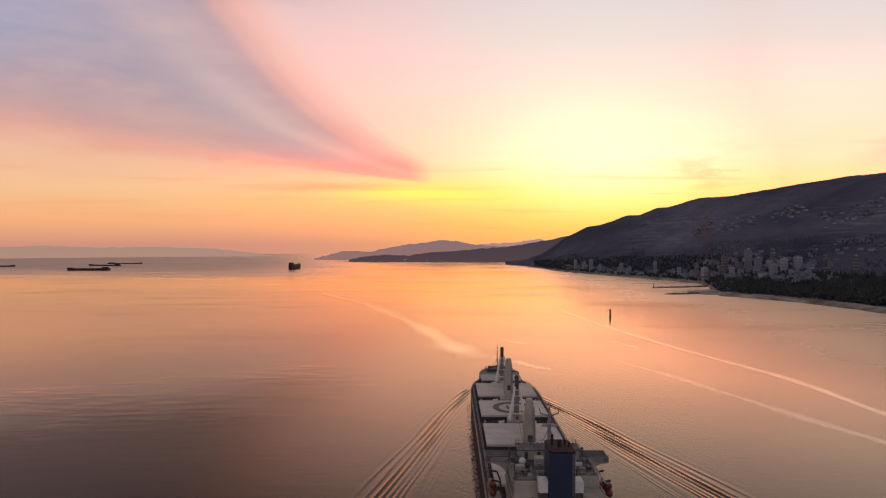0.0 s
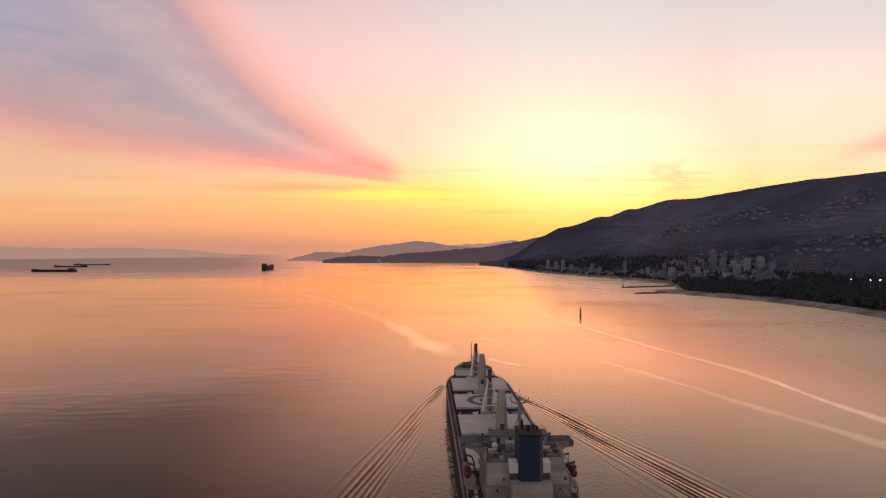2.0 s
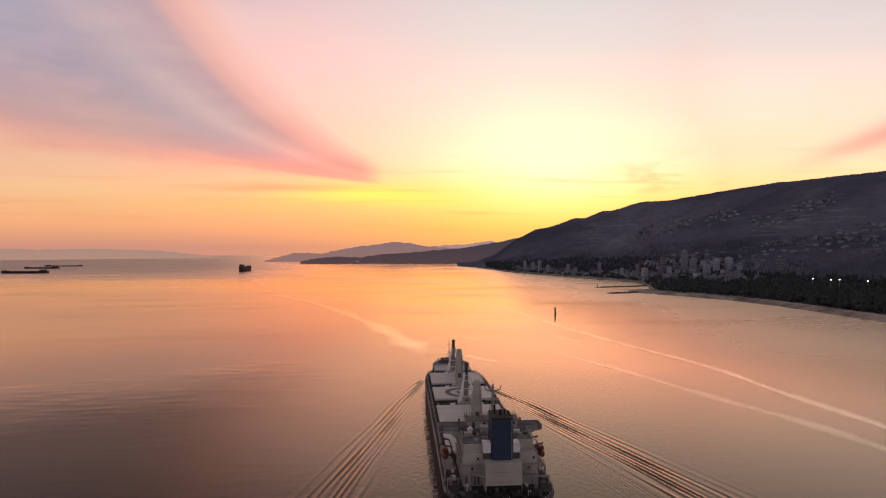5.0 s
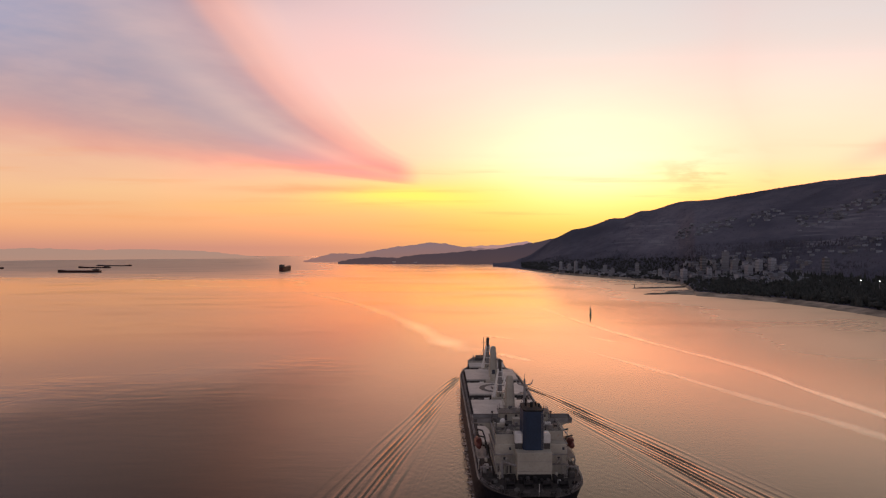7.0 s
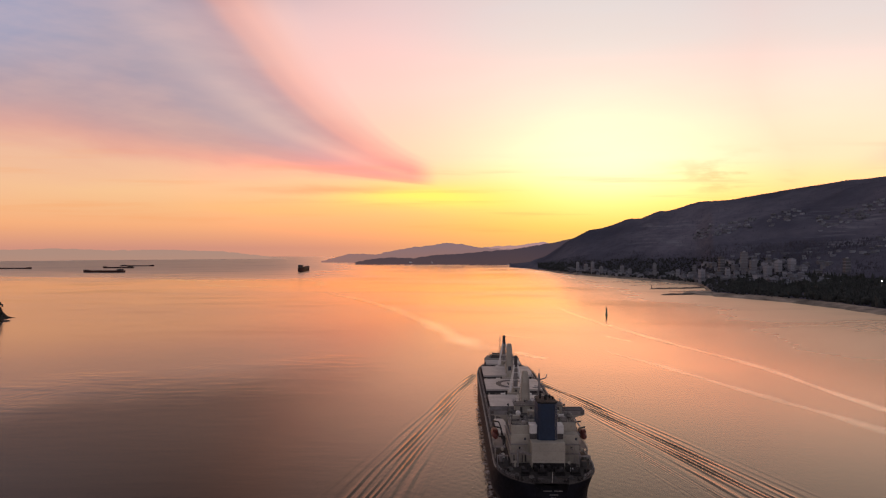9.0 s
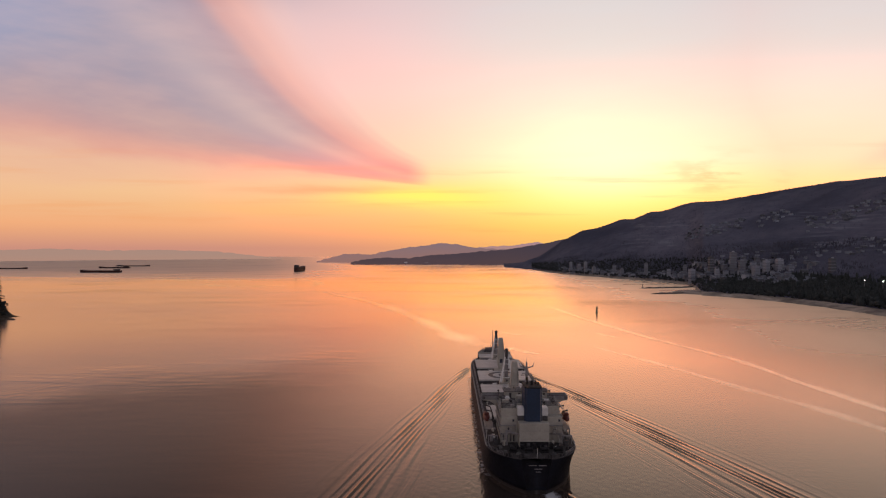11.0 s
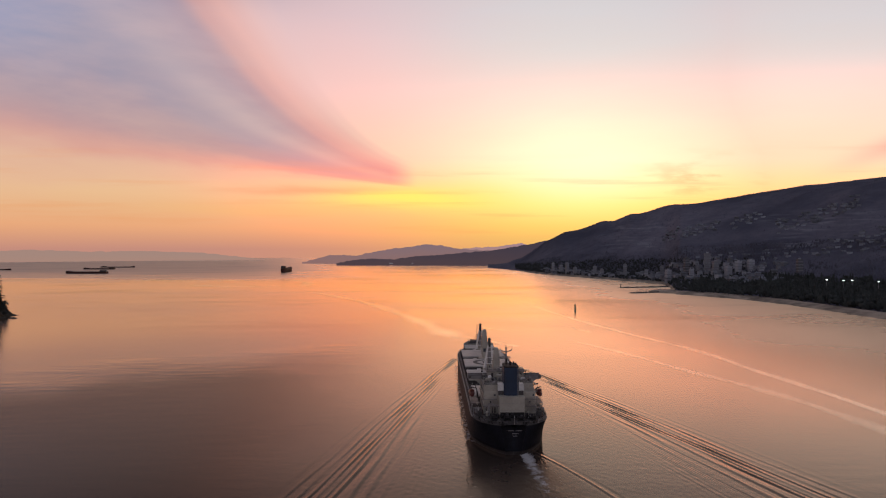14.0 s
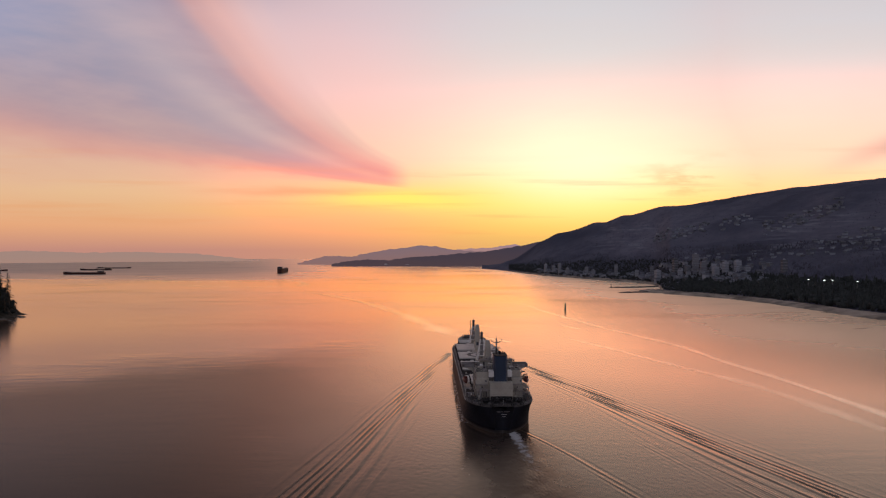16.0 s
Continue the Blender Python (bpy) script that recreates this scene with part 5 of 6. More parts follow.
for x, y, h in ((-9.0, 22.6, 1.2), (-4.9, 19.8, 1.4), (-6.4, 19.6, 0.9), (8.8, 25.6, 1.3), (5.9, 23.2, 1.0), (2.6, 23.0, 1.1)):
    mushroom(x, y, 22.36, h, 0.38, house, M_GREY)
for x, y, h in ((-9.4, 16.4, 1.8), (-4.6, 16.2, 1.5), (9.6, 19.2, 1.8), (-9.6, 26.8, 2.2), (9.9, 26.8, 2.2), (5.6, 19.2, 1.5)):
    g = G()
    g.rod((x, y, 22.36), (x, y, 22.36 + h), 0.07, 0.03, 6)
    g.rod((x, y, 22.36), (x, y, 22.9), 0.14, 0.12, 6)
    part("antenna", g, M_DARK, house)
g = G()
for x0, x1, y in ((-9.2, -4.6, 20.6), (-9.2, -4.6, 24.6), (5.6, 9.6, 21.6)):
    g.box(x0, x1, y - 0.15, y + 0.15, 22.5, 22.62)
    for k in range(4):
        xx = x0 + (x1 - x0) * (k + 0.5) / 4
        g.box(xx - 0.05, xx + 0.05, y - 0.1, y + 0.1, 22.36, 22.5)
part("cable_tray", g, M_DARK, house)
# monkey island over the wheelhouse
part("railing", railing([(HX - 7.8, 28.2, 24.9), (HX + 7.8, 28.2, 24.9), (HX + 7.8, 33.2, 24.9), (HX - 7.8, 33.2, 24.9), (HX - 7.8, 28.2, 24.9)], 1.0), M_GREY, bridge)
for x, h in ((-6.6, 1.8), (-3.4, 1.4), (5.2, 1.7), (7.4, 2.2)):
    g = G()
    g.rod((x, 32.2, 24.9), (x, 32.2, 24.9 + h), 0.06, 0.02, 6)
    g.box(x - 0.2, x + 0.2, 32.0, 32.4, 24.9, 25.3, 0.04)
    part("antenna", g, M_DARK, bridge)
roof_box(-2.0, 30.4, 24.9, 1.2, 1.0, 1.1, M_GREY, bridge)
roof_box(4.6, 30.2, 24.9, 1.6, 0.8, 0.8, M_DARK, bridge)
# doors and low windows of the wheelhouse's after side
for x in (-5.6, -2.4, 3.6, 6.4):
    g = G()
    g.box(HX + x - 0.4, HX + x + 0.4, 28.34, 28.42, 22.5, 24.3)
    part("door", g, M_DARK, bridge, "dark steel door")
# inclined ladders and posts up the after corners of the deckhouse
for x, y0, z0, y1, z1 in ((-9.6, 12.0, 11.0, 14.6, 13.9), (-7.2, 14.6, 13.9, 12.2, 16.7), (9.4, 12.0, 11.0, 14.6, 13.9), (7.6, 14.6, 13.9, 12.2, 16.7)):
    g = G()
    for q in (-0.4, 0.4):
        g.beam((HX + x + q, y0, z0), (HX + x + q, y1, z1), 0.07, 0.22)
        g.beam((HX + x + q, y0, z0 + 1.0), (HX + x + q, y1, z1 + 1.0), 0.05, 0.05)
    for k in range(9):
        f = (k + 0.5) / 9
        yy, zz = y0 + (y1 - y0) * f, z0 + (z1 - z0) * f
        g.box(HX + x - 0.4, HX + x + 0.4, yy - 0.12, yy + 0.12, zz - 0.02, zz + 0.02)
    part("ladder", g, M_RAIL, ship, "pale inclined deck ladder")
for s in (-1, 1):
    for k in range(4):
        g = G()
        x = HX + s * (5.6 + 1.6 * k)
        g.rod((x, 14.5, DECK_Z), (x, 14.5, 16.7), 0.11, n=6)
        part("post", g, M_RAIL, ship)
    part("railing", railing([(HX + s * 5.4, 14.4, 14.08), (HX + s * 10.6, 14.4, 14.08)], 1.0), M_RAIL, ship)
    part("railing", railing([(HX + s * 5.4, 14.4, 16.88), (HX + s * 10.6, 14.4, 16.88)], 1.0), M_RAIL, ship)
# after deck: coiled ropes, chocks, drums and small hatches
for x, y, r in ((-10.4, 9.6, 0.8), (-5.0, 3.6, 0.7), (1.2, 3.0, 0.8), (6.2, 3.4, 0.7), (10.2, 5.6, 0.75), (-9.0, 5.2, 0.6)):
    g = G()
    for k in range(3):
        rr = r * (1 - 0.12 * k)
        ring = [[(x + (rr + 0.14 * math.cos(b)) * math.cos(a), y + (rr + 0.14 * math.cos(b)) * math.sin(a), DECK_Z + 0.16 + 0.22 * k + 0.14 * math.sin(b)) for b in (0, 1.57, 3.14, 4.71)]
                for a in np.linspace(0, 2 * math.pi, 15)]
        g.loft(ring, False)
    part("rope_coil", g, M_ROOFDK if x < 0 else M_DARK, ship, "coiled mooring rope")
for x, y, wx, wy, h, mat in ((-11.4, 13.2, 1.4, 1.6, 1.5, M_DARK), (-12.6, 16.8, 1.0, 2.2, 1.8, M_GREY), (11.8, 12.6, 1.5, 1.4, 1.6, M_DARK), (12.8, 16.4, 1.0, 2.0, 1.6, M_ROOFDK),
                             (-11.8, 19.6, 1.2, 1.2, 1.2, M_WHITE), (11.9, 19.4, 1.2, 1.2, 1.2, M_GREY), (-2.6, 2.0, 1.8, 1.0, 0.6, M_DARK), (7.4, 8.6, 1.0, 1.0, 0.9, M_WHITE)):
    roof_box(x, y, DECK_Z, wx, wy, h, mat, ship)
for s in (-1, 1):
    for y, z in ((18.6, 12.2), (30.6, 12.2)):
        g = G()
        g.rod((s * 14.2, y, DECK_Z), (s * 14.2, y, DECK_Z + 2.6), 0.14, n=6)
        g.blob((s * 14.2, y, DECK_Z + 2.8), (0.3, 0.3, 0.3), 2, 5, 8, 0)
        part("deck_light", g, M_RAIL, ship)
# provision crane
g = G()
g.rod((-8.0, 12.2, DECK_Z), (-8.0, 12.2, 16.0), 0.4, 0.3, 10)
g.beam((-8.0, 12.2, 15.8), (-4.2, 10.2, 15.2), 0.35, 0.4)
part("provision_crane", g, M_GREY, ship)
# ensign staff
g = G()
g.rod((0.3, 0.3, DECK_Z), (0.3, -0.4, DECK_Z + 3.4), 0.06, n=6)
part("flag_staff", g, M_WHITE, ship)
# name and port of registry on the stern, as plain bars
for z, xs in ((9.0, ((-2.9, -0.5), (0.1, 2.5))), (7.9, ((-1.2, 1.2),)), (7.0, ((-0.8, 0.8),))):
    for x0, x1 in xs:
        g = G()
        y = -0.32 * z / 11 - 0.02
        g.box(HX + x0, HX + x1, y - 0.05, y + 0.02, z - 0.10, z + 0.10)
        part("name_bar", g, M_GREY, ship)
# ---------------------------------------------------------------- shore details
def beach():
    g = G()
    bs = list(np.arange(8.6, 60, 0.15))
    rings = []
    for dr, z in ((-9, -1.2), (-1, 0.5), (8, 2.3), (20, 3.5), (34, 4.4)):
        row = []
        for b in bs:
            r = lerp_table(SHORE, b)
            wob = 5 * noise.noise(Vector((b * 1.3, 0.4, 2))) + 3 * noise.noise(Vector((b * 5.1, 3.4, 2)))
            row.append(at_bearing(b, r + dr + wob - 4, z + 0.3 * noise.noise(Vector((b * 9, dr, 1)))))
        rings.append(row)
    g.loft(rings, False, False)
    return tagged(part("beach", g, M_SAND, smooth=True), "grey-brown gravel beach along the shore", "beach", kind="structure")


beach()


def breakwater(pts, wd, seed):
    g = G()
    line = chain([(x, y, 0) for x, y in pts], 30)
    rings = []
    for i, p in enumerate(line):
        d = (line[min(i + 1, 30)] - line[max(i - 1, 0)]).normalized()
        s = Vector((d.y, -d.x, 0))
        k = min(1, 0.25 + i / 5)
        rr = random.Random(seed * 100 + i)
        rings.append([p + s * (wd * k * q * rr.uniform(0.85, 1.15)) + Vector((0, 0, z * k * rr.uniform(0.8, 1.2) - 0.3))
                      for q, z in ((-0.5, -0.8), (-0.3, 1.6), (0, 2.4), (0.3, 1.7), (0.5, -0.8))])
    g.loft(rings, False, False)
    return tagged(part("breakwater", g, M_ROCK), "low dark rock breakwater reaching into the water", "breakwater", "breakwaters", "structure")


breakwater([(334, 905), (380, 915), (430, 930), (470, 960)], 12, 1)
breakwater([(308, 772), (340, 780), (375, 790), (420, 800)], 16, 2)
# small light on the end of the outer breakwater
bl = thing("breakwater_light", "small dull red light beacon on the end of the rocks", "beacon", at=(340, 906, 1.2))
g = G()
g.rod((0, 0, -0.6), (0, 0, 1.4), 1.5, 1.2, 10)
part("base", g, M_ROCK, bl)
g = G()
g.rod((0, 0, 1.4), (0, 0, 5.8), 0.7, 0.5, 10)
g.rod((0, 0, 5.6), (0, 0, 5.9), 0.95, 0.95, 10)
part("column", g, M_ORANGE, bl)
g = G()
g.rod((0, 0, 5.9), (0, 0, 7.0), 0.35, 0.25, 8)
part("lantern", g, M_DARK, bl)
# broad gravel spit between the two
g = G()
ring0, ring1, ring2 = [], [], []
for k in range(40):
    a = 2 * math.pi * k / 40
    rr = 1 + 0.12 * noise.noise(Vector((math.cos(a) * 2, math.sin(a) * 2, 5)))
    c = Vector((415, 800, 0))
    ring0.append((c.x + 62 * rr * math.cos(a), c.y + 46 * rr * math.sin(a), -0.8))
    ring1.append((c.x + 52 * rr * math.cos(a), c.y + 38 * rr * math.sin(a), 1.8))
    ring2.append((c.x + 20 * rr * math.cos(a), c.y + 16 * rr * math.sin(a), 3.0))
g.loft([ring0, ring1, ring2], True)
tagged(part("gravel_spit", g, M_SAND, smooth=True), "low gravel spit at the river mouth", "spit", kind="structure")


def conifer(g, x, y, z, h, r, rr, seg=6):
    """A small far conifer: ragged stacked skirts of foliage."""
    tiers = 4
    for t in range(tiers):
        z0 = z + h * (0.10 + 0.22 * t)
        z1 = min(z + h, z0 + h * 0.40)
        rad = r * (1 - 0.22 * t)
        ring = [(x + rad * rr.uniform(0.6, 1.15) * math.cos(2 * math.pi * j / seg + t), y + rad * rr.uniform(0.6, 1.15) * math.sin(2 * math.pi * j / seg + t),
                 z0 - h * rr.uniform(0, 0.05)) for j in range(seg)]
        g.add(ring + [(x + rr.uniform(-.1, .1) * r, y, z1)], [(j, (j + 1) % seg, seg) for j in range(seg)])
    g.add([(x - 0.3, y, z - 1), (x + 0.3, y, z - 1), (x, y + 0.3, z - 1), (x, y, z + h * 0.3)], [(0, 1, 3), (1, 2, 3), (2, 0, 3)])


def round_tree(g, x, y, z, h, r, rr):
    for k in range(3):
        g.blob((x + rr.uniform(-.5, .5) * r, y + rr.uniform(-.5, .5) * r, z + h * rr.uniform(0.5, 0.75)), (r * rr.uniform(.5, .8), r * rr.uniform(.5, .8), h * 0.3), rr.random(), 3, 6, 0.3)


def shore_forest():
    rr = random.Random(5)
    g = G()
    for _ in range(4200):
        b = rr.uniform(25.5, 47)
        wv = rr.uniform(0.030, 0.30)
        if b < 30 and rr.random() < 0.5 and wv > 0.12:
            continue
        x, y, z = land_point(b, wv)
        h = rr.uniform(8, 17) * (0.75 if b < 31 else 1.0)
        if rr.random() < 0.55:
            conifer(g, x, y, z, h, h * rr.uniform(0.18, 0.28), rr, 5)
        else:
            round_tree(g, x, y, z, h * 0.7, h * 0.3, rr)
    return tagged(part("shore_forest", g, M_LEAF), "dense dark conifers along the flat shore", "forest", kind="stuff")


def town_trees():
    rr = random.Random(6)
    g = G()
    for _ in range(4200):
        b = rr.uniform(8.4, 30)
        x, y, z = land_point(b, rr.uniform(0.02, 0.42))
        h = rr.uniform(4, 9)
        if rr.random() < 0.3:
            conifer(g, x, y, z, h, h * 0.25, rr, 5)
        else:
            round_tree(g, x, y, z, h * 0.8, h * 0.35, rr)
    return tagged(part("town_trees", g, M_LEAF), "dark trees between the buildings of the town", "trees", kind="stuff")


def lower_forest():
    rr = random.Random(9)
    g = G()
    for _ in range(15000):
        b = rr.uniform(8.4, 47)
        x, y, z = land_point(b, 0.20 + 0.32 * rr.random() ** 1.4)
        h = rr.uniform(3, 5.5)
        ring = [(x + h * 0.36 * rr.uniform(.6, 1.2) * math.cos(a), y + h * 0.36 * rr.uniform(.6, 1.2) * math.sin(a), z - 1) for a in (0.3, 1.5, 2.8, 4.0, 5.2)]
        g.add(ring + [(x, y, z + h)], [(j, (j + 1) % 5, 5) for j in range(5)])
    return tagged(part("lower_forest", g, M_WOODS), "dark woods behind and above the town", "forest", kind="stuff")


def slope_forest():
    rr = random.Random(8)
    g = G()
    for _ in range(6500):
        b = rr.uniform(8.5, 46)
        wv = rr.uniform(0.93, 1.0) if rr.random() < 0.35 else rr.uniform(0.3, 0.93)
        x, y, z = land_point(b, wv)
        k = min(1, max(0, (wv - 0.25) * 3)) * min(1, max(0, 1.05 - wv) * 4 + 0.12)
        z += 14 * noise.fractal(Vector((x * 0.0045, y * 0.0045, 3.1)), 1.0, 2.0, 4) * k - 1.5
        h = rr.uniform(3, 5) * (0.7 if wv > 0.96 else 1)
        ring = [(x + h * 0.3 * rr.uniform(.6, 1.1) * math.cos(a), y + h * 0.3 * rr.uniform(.6, 1.1) * math.sin(a), z) for a in (0.3, 1.5, 2.8, 4.0, 5.2)]
        g.add(ring + [(x, y, z + h)], [(j, (j + 1) % 5, 5) for j in range(5)])
    return tagged(part("slope_forest", g, M_FOREST), "dark conifer forest covering the mountain slope", "forest", kind="stuff")


shore_forest()
town_trees()
lower_forest()
slope_forest()


# ---------------------------------------------------------------- the town
def tower(b, wv, wd, dp, h, turn, floors):
    x, y, z = land_point(b, wv)
    t = thing("apartment_tower", "pale concrete apartment tower with balcony bands above the shore", "building", "apartment towers", at=pose(x, y, z - 1, 0, 0, turn))
    g = G()
    g.box(-wd / 2, wd / 2, -dp / 2, dp / 2, 0, h)
    part("wall", g, M_CONC, t)
    n = floors
    for k in range(n):
        s = G()
        zz = 3 + (h - 4) * k / n
        s.box(-wd / 2 - 0.14, wd / 2 + 0.14, -dp / 2 - 0.14, dp / 2 + 0.14, zz, zz + 0.4)
        part("balcony_band", s, M_CONC, t)
        s = G()
        s.box(-wd / 2 - 0.06, wd / 2 + 0.06, -dp / 2 - 0.06, dp / 2 + 0.06, zz + 1.1, zz + 2.2)
        part("window_band", s, M_PANE, t)
    g = G()
    g.box(-wd / 6, wd / 5, -dp / 5, dp / 6, h, h + 2.2, 0.3)
    part("roof_room", g, M_CONC, t)
    return t


def low_block(b, wv, wd, dp, h, turn):
    x, y, z = land_point(b, wv)
    t = thing("low_building", "low pale building among dark trees", "building", "low town buildings", at=pose(x, y, z - 1, 0, 0, turn))
    g = G()
    g.box(-wd / 2, wd / 2, -dp / 2, dp / 2, 0, h)
    part("wall", g, M_CONC, t)
    g = G()
    g.loft([[(-wd / 2 - .5, -dp / 2 - .5, h), (wd / 2 + .5, -dp / 2 - .5, h), (wd / 2 + .5, dp / 2 + .5, h), (-wd / 2 - .5, dp / 2 + .5, h)],
            [(-wd / 3, -dp / 6, h + 2.2), (wd / 3, -dp / 6, h + 2.2), (wd / 3, dp / 6, h + 2.2), (-wd / 3, dp / 6, h + 2.2)]], True)
    part("roof", g, M_ROOF, t)
    g = G()
    g.box(-wd / 2 + 1, wd / 2 - 1, -dp / 2 - 0.05, -dp / 2 + 0.05, h * 0.45, h * 0.7)
    part("window_band", g, M_PANE, t)
    return t


rt = random.Random(21)
for b, wv, wd, h in ((12.2, 0.05, 13, 32), (13.0, 0.08, 15, 26), (13.6, 0.06, 14, 34), (14.4, 0.05, 16, 22), (16.3, 0.10, 17, 25), (17.0, 0.06, 15, 20),
                     (19.2, 0.10, 15, 34), (21.2, 0.10, 14, 22), (22.6, 0.14, 15, 30), (23.2, 0.10, 18, 26), (24.8, 0.30, 17, 38), (25.3, 0.24, 15, 24),
                     (26.6, 0.33, 22, 42), (27.3, 0.30, 19, 31), (28.4, 0.28, 22, 26), (29.2, 0.32, 20, 27), (30.2, 0.34, 20, 24), (34.0, 0.34, 17, 27)):
    tower(b, wv, wd * 0.56, wd * 0.56 * rt.uniform(0.7, 1.0), h, rt.uniform(-25, 25), max(3, int(h / 6)))
for k in range(215):
    b = rt.uniform(11.0, 33.5) if k % 3 else rt.uniform(21.5, 32.5)
    lo, hi = (0.03, 0.22) if b < 23.3 else (0.20, 0.40)
    low_block(b, rt.uniform(lo, hi), rt.uniform(6, 13), rt.uniform(6, 10), rt.uniform(5, 10) if k % 3 else rt.uniform(7, 15), rt.uniform(-40, 40))


def slope_house(b, wv, turn, wd):
    x, y, z = land_point(b, wv)
    k = min(1, max(0, (wv - 0.25) * 3)) * min(1, max(0, 1.05 - wv) * 4 + 0.12)
    z += 14 * noise.fractal(Vector((x * 0.0045, y * 0.0045, 3.1)), 1.0, 2.0, 4) * k
    t = thing("hillside_house", "pale house on the wooded hillside", "house", "houses on the hillside", at=pose(x, y, z - 1.0, 0, 0, turn))
    g = G()
    g.box(-wd / 2, wd / 2, -3.5, 3.5, 0, 3.9)
    part("wall", g, M_HOUSE, t)
    g = G()
    g.loft([[(-wd / 2 - .5, -4, 3.9), (wd / 2 + .5, -4, 3.9), (wd / 2 + .5, 4, 3.9), (-wd / 2 - .5, 4, 3.9)],
            [(-wd / 2, -0.2, 4.9), (wd / 2, -0.2, 4.9), (wd / 2, 0.2, 4.9), (-wd / 2, 0.2, 4.9)]], True)
    part("roof", g, M_ROOF, t)
    return t


rows_of_houses = ((22.5, 27.5, 0.60, 0.66, 70), (28.5, 31, 0.66, 0.70, 28), (32, 38, 0.62, 0.72, 80), (36, 44, 0.50, 0.60, 54), (25, 42, 0.40, 0.52, 66))
for b0, b1, w0, w1, n in rows_of_houses:
    for _ in range(n):
        b = rt.uniform(b0, b1)
        slope_house(b, w0 + (w1 - w0) * (b - b0) / (b1 - b0) + rt.choice((-0.035, -0.012, 0.012, 0.03)) + rt.gauss(0, 0.006), rt.uniform(-20, 20) - b, rt.uniform(5, 10))

# floodlights of a playing field
M_LAMP = glow_material("floodlight_glow", (1.0, 0.98, 0.92), 6.0)
for b, r in ((36.2, 1030), (37.4, 1015), (38.0, 1020), (39.8, 1000)):
    x, y, z = at_bearing(b, r, 7)
    t = thing("floodlight", "lit white floodlight on a tall pole", "street lamp", "floodlights", at=(x, y, z))
    g = G()
    g.rod((0, 0, 0), (0, 0, 22), 0.35, 0.2, 8)
    part("pole", g, M_GREY, t)
    g = G()
    g.box(-1.2, 1.2, -0.5, 0.4, 21.8, 22.9, 0.15)
    part("lamp_head", g, M_DARK, t)
    g = G()
    for k in (-1, 0, 1):
        g.box(k * 0.75 - 0.32, k * 0.75 + 0.32, -0.62, -0.5, 21.95, 22.75)
    part("lamp", g, M_LAMP, t, "glowing lamp")

# ---------------------------------------------------------------- channel beacon
bc = thing("channel_beacon", "dark green channel beacon standing in the water", "beacon", at=(146, 491, 0))
g = G()
g.rod((0, 0, -2), (0, 0, 1.2), 1.35, 1.2, 14)
part("float", g, M_GREEN, bc)
g = G()
for k in range(3):
    a = 2 * math.pi * k / 3
    g.rod((1.1 * math.cos(a), 1.1 * math.sin(a), 1.2), (0.5 * math.cos(a), 0.5 * math.sin(a), 7.6), 0.16, n=6)
for z in (3.0, 5.0, 7.0):
    for k in range(3):
        a, c = 2 * math.pi * k / 3, 2 * math.pi * (k + 1) / 3
        rz = 1.1 - 0.6 * (z - 1.2) / 6.4
        g.rod((rz * math.cos(a), rz * math.sin(a), z), (rz * math.cos(c), rz * math.sin(c), z), 0.08, n=5)
part("tower", g, M_GREEN, bc)
g = G()
g.box(-0.9, 0.9, -0.08, 0.08, 5.2, 7.8)
g.box(-0.08, 0.08, -0.9, 0.9, 5.2, 7.8)
g.rod((0, 0, 1.2), (0, 0, 7.6), 0.85, 0.5, 12)
part("day_mark", g, M_GREEN, bc)
g = G()
g.rod((0, 0, 7.6), (0, 0, 9.2), 0.25, 0.2, 8)
part("lantern", g, M_DARK, bc)


# ---------------------------------------------------------------- ships at anchor
M_RUST = surface("dark_red_hull_paint", (0.05, 0.022, 0.018), 0.7, vary=0.3, scale=0.05, fine=0.6, spec=0.2)


def anchored_ship(x, y, length, beam, turn, label, tall=1.0, cranes=0, sink=3.0):
    t = thing("anchored_ship", label, "ship", "ships at anchor", at=pose(x, y, 0, 0, 0, turn))
    g = G()
    rings = []
    for k in range(15):
        u = k / 14
        yy = (u - 0.5) * length
        wv = beam / 2 * (min(1, 0.7 + u * 2) if u < 0.85 else max(0.03, 1 - ((u - 0.85) / 0.15) ** 2))
        top = 8.0 * tall + (2.0 if u > 0.9 else 0)
        rings.append([(-wv, yy, top), (-wv * 0.9, yy, -sink), (wv * 0.9, yy, -sink), (wv, yy, top)])
    g.loft(rings, True)
    part("hull", g, M_RUST, t)
    g = G()
    yh = -length * 0.40
    g.box(-beam * 0.4, beam * 0.4, yh - 6, yh + 6, 8 * tall, 8 * tall + 4 * tall + 0.6, 0.2)
    g.box(-beam * 0.5, beam * 0.5, yh + 2, yh + 5, 8 * tall + 4 * tall - 0.4, 8 * tall + 4 * tall + 1.0)
    part("deckhouse", g, M_COAM, t)
    g = G()
    g.box(-2.4, 2.4, yh - 10, yh - 6.5, 8 * tall, 8 * tall + 5 * tall + 0.5, 0.3)
    part("funnel", g, M_DARK, t)
    for k in range(cranes):
        g = G()
        yc = -length * 0.2 + k * length * 0.19
        g.rod((0, yc, 8 * tall), (0, yc, 8 * tall + 12), 1.2, 0.9, 8)
        g.beam((0, yc, 8 * tall + 10), (0, yc + length * 0.14, 8 * tall + 9), 0.9, 0.9)
        part("crane", g, M_GREY, t)
    g = G()
    g.rod((0, length * 0.44, 9 * tall), (0, length * 0.44, 9 * tall + 4), 0.3, 0.2, 6)
    part("mast", g, M_DARK, t)
    return t


